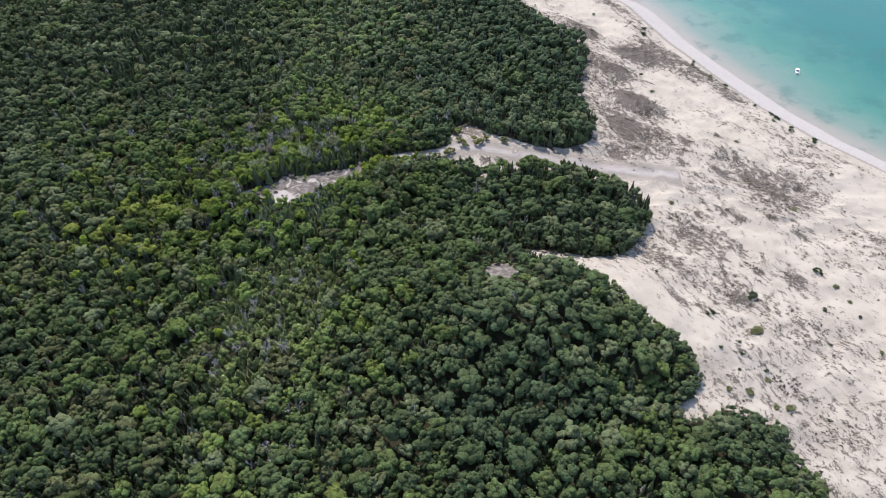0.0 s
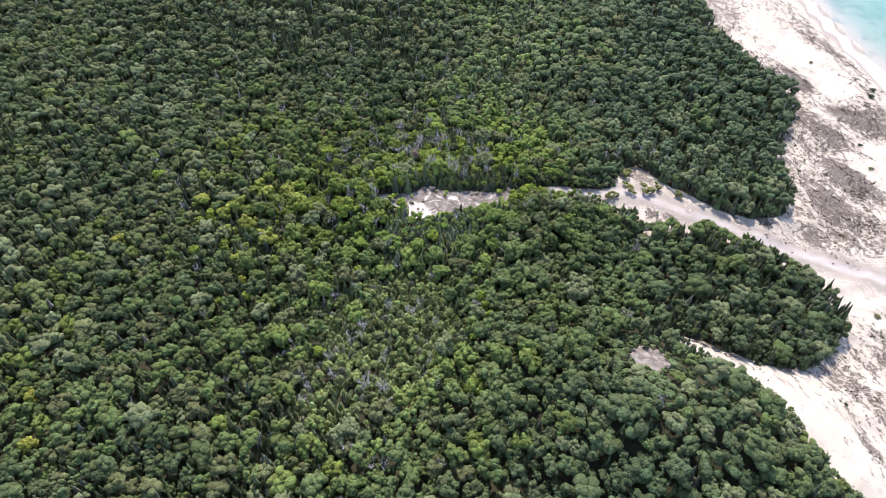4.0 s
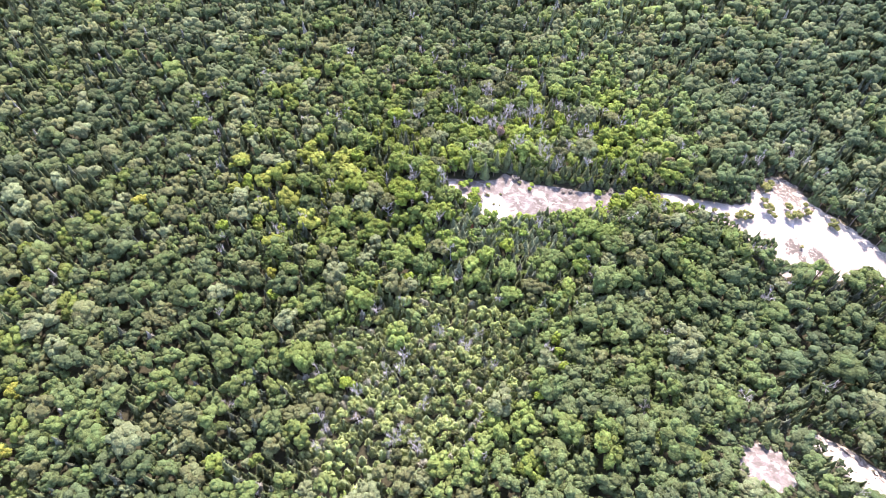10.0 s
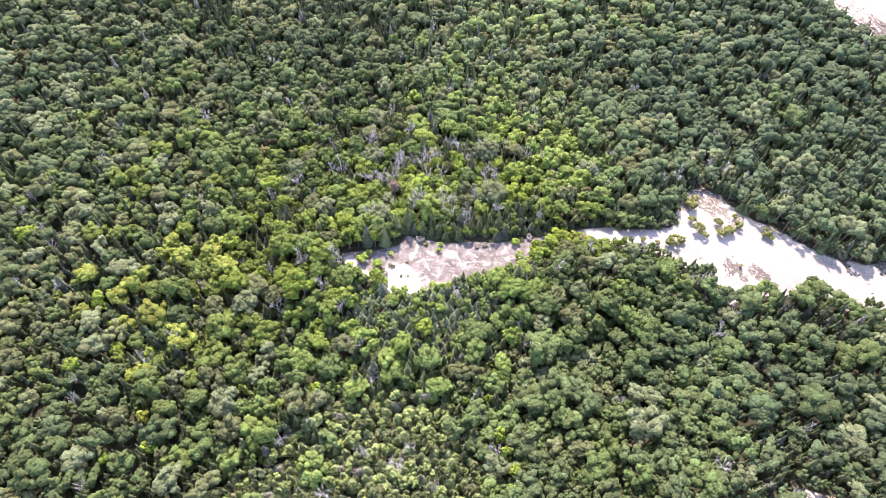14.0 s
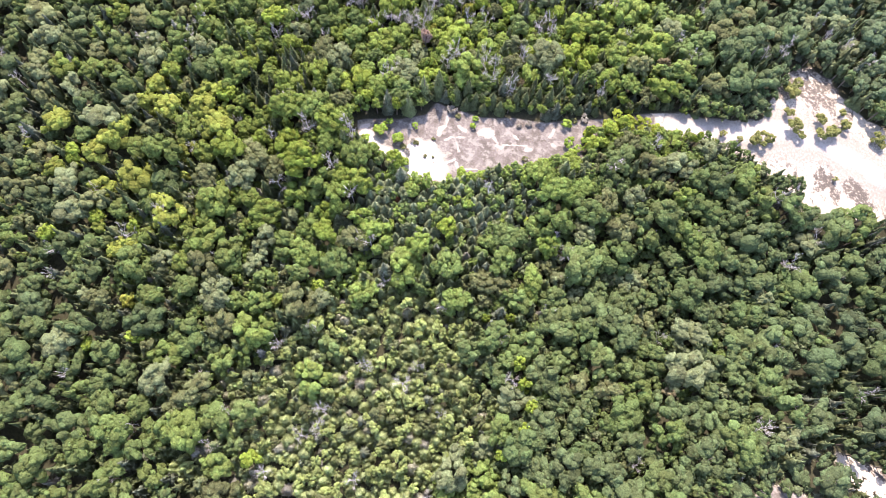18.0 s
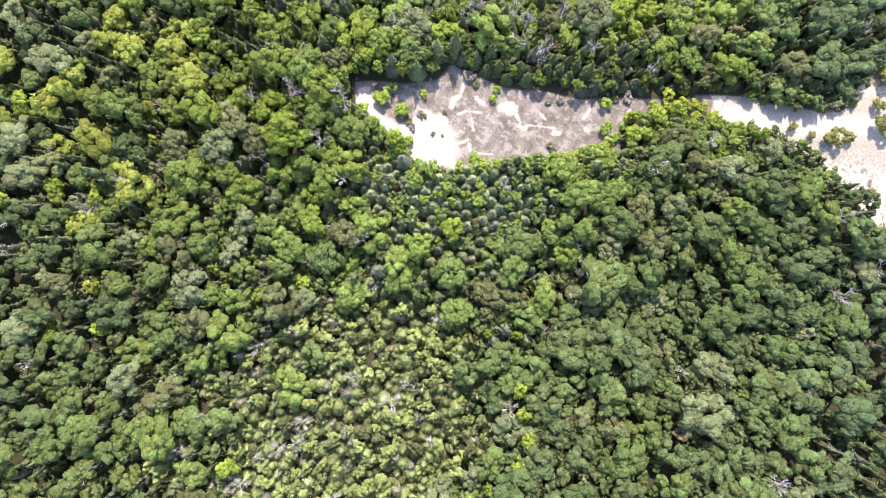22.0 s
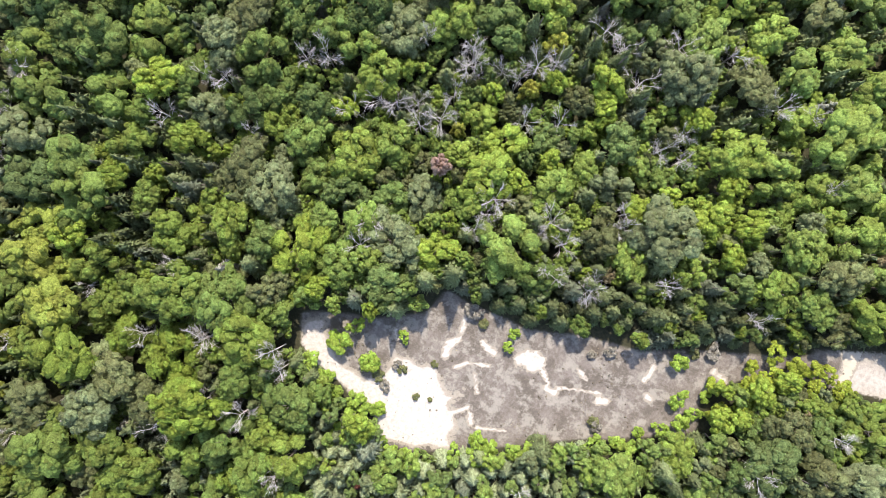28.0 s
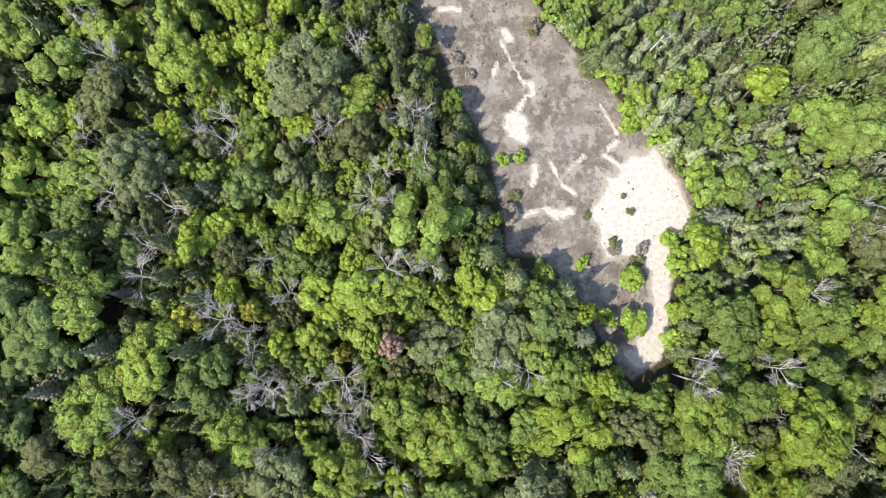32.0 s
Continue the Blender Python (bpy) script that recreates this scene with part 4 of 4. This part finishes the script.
def woods(name, which, shapes, material, label):
    """One object of all the other trees of a kind, with three grades of detail."""
    co, faces, colors, domes, base = [], [], [], [], 0
    dist = np.minimum(np.hypot(tx + 62, ty - 205), np.hypot(tx + 45, ty - 150))
    for i in np.nonzero(which)[0]:
        grade = 3 if kind[i] == 0 and (ty[i] < 60 or ty[i] > 300 or tx[i] < -175) else 2 if ty[i] < 70 else 0 if math.hypot(tx[i] + 63, ty[i] - 205) < 46 and (wide[i] > 1.6 or kind[i] == 1) else 1 if dist[i] < 66 and (wide[i] > 1.6 or dist[i] < 45) else 2
        c, q, w = shapes[grade][int(i) % len(shapes[grade])]
        low, up = crown_pose(kind[i], wide[i], tall[i])
        ca, sa = math.cos(turn[i]), math.sin(turn[i])
        p = np.empty_like(c)
        ea, eb = wide[i] * oval[i], wide[i] / oval[i]
        p[:, 0] = c[:, 0] * ea * ca - c[:, 1] * eb * sa + tx[i]
        p[:, 1] = c[:, 0] * ea * sa + c[:, 1] * eb * ca + ty[i]
        p[:, 2] = c[:, 2] * up + tz[i] + low
        co.append(p)
        v = np.empty_like(w)
        v[:, 0], v[:, 1], v[:, 2] = w[:, 0] * ca - w[:, 1] * sa, w[:, 0] * sa + w[:, 1] * ca, w[:, 2]
        domes.append(v)
        faces.append(q + base)
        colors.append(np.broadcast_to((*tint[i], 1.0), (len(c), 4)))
        base += len(c)
    me = raw_mesh(name, np.concatenate(co), np.concatenate(faces), np.concatenate(domes))
    at = me.attributes.new("leaf", "FLOAT_COLOR", "POINT")
    at.data.foreach_set("color", np.concatenate(colors).astype(np.float32).ravel())
    me.materials.append(material)
    tagged(new(name, me), label, "woods", kind="stuff")


rest = ~single
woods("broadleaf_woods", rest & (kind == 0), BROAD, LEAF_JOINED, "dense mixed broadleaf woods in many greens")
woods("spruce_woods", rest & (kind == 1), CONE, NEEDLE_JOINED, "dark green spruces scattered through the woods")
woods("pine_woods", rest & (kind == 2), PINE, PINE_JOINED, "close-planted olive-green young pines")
stems = [((POLES if kind[i] else STEMS)[int(i) % 4][0] * (tall[i] * 0.9, tall[i] * 0.9, tall[i] * 0.94) + (tx[i], ty[i], tz[i]), (POLES if kind[i] else STEMS)[int(i) % 4][1]) for i in np.nonzero(rest & (depth < 14))[0]]
me = raw_mesh("tree_trunks", *joined(*stems))
me.materials.append(BARK)
tagged(new("tree_trunks", me), "grey-brown trunks along the edge of the woods", "trunks", kind="stuff")

# leafless trees
BOLE = joined(limb((0, 0, -0.1), (0, 0, 1.2), 0.06, 0.045, 6), limb((0, 0, 1.2), (0.03, 0.05, 2.1), 0.045, 0.02, 6))
LEAFLESS = [bare_shape(500 + s) for s in range(6)]
spots = [(x, y, r) for x, y, r in BARE]
extra = np.nonzero((rng.uniform(0, 1, n) < 0.05) & (depth > 4) & (np.hypot(tx + 60, ty - 185) < 110))[0][:150]
spots += [(float(tx[i]) + 1.2, float(ty[i]) + 0.9, 1.1 + 0.9 * float(r1[i])) for i in extra]
for j, (x, y, r) in enumerate(spots):
    z = float(height(np.array(x), np.array(y)))
    base = new("bare_tree")
    base.location = (x, y, z - 0.05)
    tagged(base, "leafless grey tree with bare spreading branches", "tree", "bare grey trees in the woods")
    up = ((8.3 if j < len(BARE) else 7.4) + (j * 0.37) % 1.4) / 2.6
    part("trunk", shared("bare_trunk", 0, BOLE), GREY_WOOD, base, scaled(0, 0, 0, j * 1.3, r * 0.95, up))
    part("crown", shared("bare_crown", j % 6, LEAFLESS[j % 6]), GREY_WOOD, base, scaled(0, 0, 0, j * 1.3, r * 0.95, up))


# ---- low growth on the dunes and in the clearing ----
def tufts(name, px, py, size, flat, colors, material, label, category, seed, count=7):
    """One object of many low mounds of growth that nobody could count."""
    r = np.random.default_rng(seed)
    m = len(px)
    way = r.normal(size=(m, count, 3)) + (0, 0, 0.6)
    way /= np.linalg.norm(way, axis=2)[..., None]
    way[..., 2] = np.abs(way[..., 2])
    foot = np.stack([px, py, height(px, py)], 1)[:, None]
    at = foot + way * size[:, None, None] * (0.75, 0.75, flat) * r.uniform(0.3, 1.0, (m, count, 1))
    co, q = cards(at.reshape(-1, 3), way.reshape(-1, 3), np.repeat(size * 0.52, count), r)
    me = raw_mesh(name, co, q, np.repeat(way.reshape(-1, 3), 3, 0))
    me.attributes.new("leaf", "FLOAT_COLOR", "POINT").data.foreach_set("color", np.repeat(np.c_[colors, np.ones(m)], count * 3, 0).astype(np.float32).ravel())
    me.materials.append(material)
    return tagged(new(name, me), label, category, kind="stuff")


rng = np.random.default_rng(77)
cx, cy = rng.uniform(40, 205, 26000), rng.uniform(60, 400, 26000)
g = growth(cx, cy)
take = rng.uniform(0, 1, len(cx)) < 0.02 + 0.30 * np.clip(g - 0.1, 0, 1) ** 1.2
cx, cy, g = cx[take], cy[take], g[take]
runs = 1 + np.floor(rng.exponential(1.0, len(cx)) * 9 * np.clip(g, 0.04, 1)).astype(int)
which = np.repeat(np.arange(len(cx)), runs)
aim = radians(-62) + rng.normal(0, 0.35, len(cx))[which]
along, across = rng.normal(0, 1, len(which)) * (0.16 * runs + 0.1)[which], rng.normal(0, 1, len(which)) * (0.05 * runs + 0.1)[which]
sx, sy, g = cx[which] + along * np.cos(aim) - across * np.sin(aim), cy[which] + along * np.sin(aim) + across * np.cos(aim), g[which]
open_sand = (inland(sx, sy) > 13) & (away(FOREST, sx, sy) < -0.8)
sx, sy, g = sx[open_sand], sy[open_sand], g[open_sand]
size = 0.2 + 0.45 * rng.uniform(0, 1, len(sx)) ** 1.8
tone = rng.uniform(0, 1, (len(sx), 1))
colors = np.where(tone < 0.86, np.array((0.062, 0.051, 0.040)), np.array((0.055, 0.06, 0.032))) * (0.7 + 0.6 * rng.uniform(0, 1, (len(sx), 1)))
tufts("dune_scrub", sx, sy, size, 0.22, colors, LEAF_JOINED, "low grey-brown and olive creeping scrub in mats on sand", "scrub", 78, 5)
hx, hy = rng.uniform(-79, -19, 26000), rng.uniform(184, 219, 26000)
white_here = (away(WHITE, hx, hy) > -0.2) | (from_lines(BLOWN, hx, hy) < 1.1)
take = (away(CLEARING, hx, hy) > 0.0) & (rng.uniform(0, 1, len(hx)) < np.where(white_here, 0.03, 0.02 + 0.35 * np.clip(rough(hx, hy, 3.5, 61, 3) * 4 - 2.1, 0, 1)))
hx, hy = hx[take], hy[take]
colors = np.array((0.115, 0.10, 0.078)) * (0.7 + 0.7 * rng.uniform(0, 1, (len(hx), 1)))
tufts("heath_tufts", hx, hy, 0.09 + 0.14 * rng.uniform(0, 1, len(hx)) ** 2, 0.6, colors, LEAF_JOINED, "dry grey-brown heath and lichen tufts", "heath", 79, 5)

# single shrubs
SHRUBS = [broad_crown(0, 600 + s) for s in range(5)]


def shrub(x, y, r, h, color, label, group, name="shrub"):
    """A bush with its short stem and leafy crown resting near the ground."""
    base = new(name)
    base.location = (x, y, float(height(np.array(x), np.array(y))) - 0.03)
    tagged(base, label, "shrub", group)
    v = int(abs(x * 7 + y * 3)) % 5
    part("stem", shared("stem", v % 4, POLES[v % 4]), BARK, base, scaled(0, 0, 0, x, h * 0.8, h * 0.6))
    part("crown", shared("shrub_crown", v, SHRUBS[v]), LEAF, base, scaled(0, 0, h * 0.5, y, r, h * 0.55), color)


DARK, OLIVE, FRESH = (0.034, 0.05, 0.022), (0.105, 0.115, 0.05), (0.175, 0.26, 0.045)
DUNE_DARK = [(115.9, 346.7, 1.9), (120.8, 349.6, 0.8), (135.1, 311.9, 1.2), (140.8, 298.1, 0.9), (145.3, 288.2, 1.4), (160.0, 263.1, 1.4), (161.2, 259.7, 1.5), (165.4, 251.1, 1.2), (172.6, 241.2, 1.5), (105.8, 301.1, 1.3), (155.0, 270.5, 0.9), (162.3, 258.3, 1.0),
             (105.2, 300.8, 1.4), (77.4, 270.4, 0.9), (133.5, 307.8, 1.2), (169.3, 214.8, 1.2), (164.3, 248, 1.4), (170.8, 238.3, 1.3), (114.1, 340.6, 1.8),
             (142.9, 159.6, 1.9), (113.8, 145.8, 2.2), (95.9, 135.7, 1.1), (93.6, 134.5, 1), (80.6, 153.9, 0.7), (137.8, 141.2, 1.1), (148.8, 138.1, 0.8),
             (101.4, 123.5, 0.7), (94.4, 120.8, 0.8), (100.4, 118.6, 0.8), (98.7, 113.5, 0.7), (107.6, 113.7, 0.9), (122.4, 97.7, 0.8), (133.3, 125.6, 0.8)]
DUNE_OLIVE = [(56.2, 160.1, 1.8), (110.1, 129.8, 2.1), (139.9, 295.8, 1.3), (144.7, 285.4, 1.2), (158.6, 256.5, 1.3), (145.7, 193.3, 1.6), (96.8, 196.7, 1.3), (107.3, 283.3, 1.4), (86.9, 291.9, 1.2),
             (136.5, 239.4, 1.4), (90.1, 368.5, 1.2), (108.9, 129.1, 1.9), (146.4, 152.4, 1.3), (148.7, 145.6, 1), (107.2, 110.6, 1.2), (149.2, 123, 1),
             (110.7, 100.6, 1.6), (106.4, 100.8, 1.2), (92.9, 106.1, 1.3), (99.3, 105.5, 1.5), (118, 130.6, 0.5), (117, 104.7, 0.6)]
for x, y, r in DUNE_DARK:
    shrub(x, y, r, 0.75 * r, DARK, "dark green juniper bush on pale dune sand", "dark bushes on the dunes", "juniper_bush")
for x, y, r in DUNE_OLIVE:
    shrub(x, y, r, 0.5 * r, OLIVE, "low olive-green spreading bush on dune sand", "low bushes on the dunes")
for x, y, r in [(8.9, 235.9, 2.0), (9.7, 239.2, 1.5), (7.5, 237.6, 1.3), (10.7, 227.7, 2.0), (12.3, 226.2, 1.5), (9.3, 230.7, 1.4), (16, 231.6, 1.5), (17.7, 228.3, 2.1), (19.5, 229.8, 1.6),
                (21.6, 232.4, 1.7), (20.8, 235.7, 1.1), (29.2, 232.6, 1.7), (30.3, 231.4, 1.2), (5.3, 222.4, 1.9), (7, 223.3, 1.3), (3.7, 221.4, 1.4), (22.6, 219.6, 0.7), (15.3, 216.3, 0.9), (0.7, 221, 0.9), (-3, 220.7, 1.0)]:
    shrub(x, y, r, 1.5 * r, (0.15, 0.165, 0.055), "yellowish-green bush on the sand of the blowout", "bushes in the blowout")
for x, y, r in [(-72.7, 193.7, 1.8), (-68.5, 193.2, 1.6), (-54.6, 202, 0.9), (-54.8, 203.8, 0.9), (-35.9, 209.7, 1.35), (-34.1, 205.9, 1.4), (-30.6, 209.3, 1.3), (-29.3, 206.2, 1.7), (-72.0, 196.0, 1.2), (-66.2, 197.6, 0.9), (-32.6, 203.4, 1.3), (-34.3, 201.6, 1.1), (-31.6, 205.2, 1.2), (-36.4, 200.2, 0.9), (-31.2, 207.4, 1.0),
                (-67.6, 187.6, 1.9), (-64.8, 185.8, 1.6), (-67.7, 184.1, 1.5), (-72.6, 189.1, 1.2), (-65.1, 188.7, 1.1), (-65.5, 183.8, 1.5), (-52.9, 190.6, 1.3), (-51.3, 190.8, 1.1)]:
    shrub(x, y, r, 1.35 * r, FRESH, "bright lime-green leafy bush in the clearing", "bushes in the clearing")
for x, y, r in [(-30.6, 209.1, 1.4), (-29.4, 206.4, 2.0), (-27.6, 211.5, 1.4), (-26.0, 210.6, 1.6), (-25.4, 213.3, 1.6), (-26.1, 215.8, 1.5), (-24.0, 217.9, 1.2), (-26.8, 208.2, 1.7), (-22.5, 209.8, 1.6), (-20.9, 211.8, 1.6), (-20.2, 214.4, 1.2), (-18.7, 210.7, 1.5), (-17.1, 215.4, 1.5), (-17.1, 212.9, 1.4), (-22.6, 214.0, 1.3), (-23.5, 215.6, 1.4), (-21.5, 216.2, 1.5), (-19.4, 216.6, 1.3), (-28.0, 213.2, 1.1)]:
    shrub(x, y, r, 1.45 * r, tuple(c * (0.8 + 0.35 * lattice(x, y, 6)) for c in (0.195, 0.245, 0.036)), "yellow-green leafy bush between heath and sand", "bushes at the clearing's neck")
rim = np.array([(-33.6, 201.6), (-39.5, 198.2), (-42.1, 196.9), (-50.7, 191.4), (-54.5, 188.8), (-59.6, 186.4), (-62.4, 185.6), (-65.3, 188.4), (-70.4, 189.4), (-76.5, 191.4)])
run = np.concatenate([[0], np.cumsum(np.hypot(*np.diff(rim, axis=0).T))])
at = 0.6
while at < run[-1]:
    w = lattice(at, 3.0, 9)
    x, y = np.interp(at, run, rim[:, 0]) + 0.7 * lattice(at, 7.0, 2), np.interp(at, run, rim[:, 1]) - 0.3 - 1.3 * lattice(at, 1.0, 5)
    shrub(float(x), float(y), 0.75 + 0.75 * w, 1.3 + 1.2 * w, tuple(c * (0.75 + 0.4 * lattice(at, 5.0, 4)) for c in ((0.18, 0.265, 0.05) if w > 0.35 else (0.14, 0.2, 0.055))),
          "lime-green bush at the edge of the clearing", "bushes along the clearing's edge")
    at += 1.3 + 1.5 * w
for x, y, r in [(-61.5, 196.2, 0.6), (-61.8, 191.7, 0.55), (-60.1, 192.2, 0.4), (-41.5, 198.8, 0.9), (-66.9, 191.9, 0.9), (-64.8, 193.9, 0.8), (-58.5, 203.2, 0.8), (-34.5, 211.6, 0.9)]:
    shrub(x, y, r, 0.9 * r, OLIVE, "small dry olive-grey bush on bare sand", "small bushes in the clearing")

for x, y, r in [(-32.7, 212.8, 1.2), (-60.2, 204.2, 1.3), (-43.4, 207.2, 0.9), (-72.4, 195.4, 1.0), (-45.3, 205.9, 0.7), (-65.6, 191.3, 0.9), (-65.6, 194.1, 0.8), (-41.0, 198.5, 1.0)]:
    shrub(x, y, r, 0.95 * r, (0.19, 0.18, 0.15), "dry ash-grey bush at the heath's edge", "dry grey bushes in the clearing")

# ---- the boat ----
def loft(rings):
    """A closed skin over rings of equal length."""
    k = len(rings[0])
    co = np.array([p for ring in rings for p in ring], float)
    q = [(a * k + b, a * k + (b + 1) % k, (a + 1) * k + (b + 1) % k, (a + 1) * k + b) for a in range(len(rings) - 1) for b in range(k)]
    return co, np.array(q)


def box(x0, x1, y0, y1, z0, z1, lean=0.0):
    top = [(x0 + lean, y0 * 0.9, z1), (x1 - lean, y0 * 0.9, z1), (x1 - lean, y1 * 0.9, z1), (x0 + lean, y1 * 0.9, z1)]
    low = [(x0, y0, z0), (x1, y0, z0), (x1, y1, z0), (x0, y1, z0)]
    return np.array(low + top, float), np.array([(0, 3, 2, 1), (4, 5, 6, 7), (0, 1, 5, 4), (1, 2, 6, 5), (2, 3, 7, 6), (3, 0, 4, 7)])


boat = new("motorboat")
boat.matrix_basis = pose(190.0, 307.5, -9.05, 0, 0, 72) @ Matrix.Scale(0.86, 4)
tagged(boat, "small white motorboat with a dark windscreen at anchor", "boat")
stations = [(-3.3, 1.15, 0.15), (-2.0, 1.25, 0.1), (0.0, 1.25, 0.05), (1.6, 1.0, 0.1), (2.7, 0.5, 0.3), (3.4, 0.06, 0.6)]
hull = [[(x, -w, 0.95 + 0.05 * max(x, 0)), (x, -w * 0.8, k), (x, 0, k - 0.35), (x, w * 0.8, k), (x, w, 0.95 + 0.05 * max(x, 0)), (x, w * 0.85, 0.9), (x, -w * 0.85, 0.9)] for x, w, k in stations]
part("hull", raw_mesh("hull", *loft(hull)), HULL, boat, Matrix())
part("transom", raw_mesh("transom", *box(-3.36, -3.25, -1.1, 1.1, 0.0, 0.95)), HULL, boat, Matrix())
part("cabin", raw_mesh("cabin", *box(-0.6, 1.5, -0.85, 0.85, 0.9, 1.5, 0.25)), HULL, boat, Matrix())
part("windscreen", raw_mesh("windscreen", *box(-1.1, -0.5, -0.85, 0.85, 0.95, 1.75, 0.12)), GLASS, boat, Matrix())
part("roof", raw_mesh("roof", *box(-1.9, -0.3, -0.9, 0.9, 2.0, 2.1, 0.1)), HULL, boat, Matrix())
for x in (-1.8, -0.5):
    for y in (-0.78, 0.78):
        part("post", raw_mesh("post", *limb((x, y, 0.9), (x, y, 2.02), 0.03, 0.03, 6)), HULL, boat, Matrix())
part("outboard_motor", raw_mesh("outboard_motor", *joined(box(-3.8, -3.36, -0.22, 0.22, 0.6, 1.35, 0.06), box(-3.7, -3.5, -0.08, 0.08, -0.5, 0.6))), RUBBER, boat, Matrix())
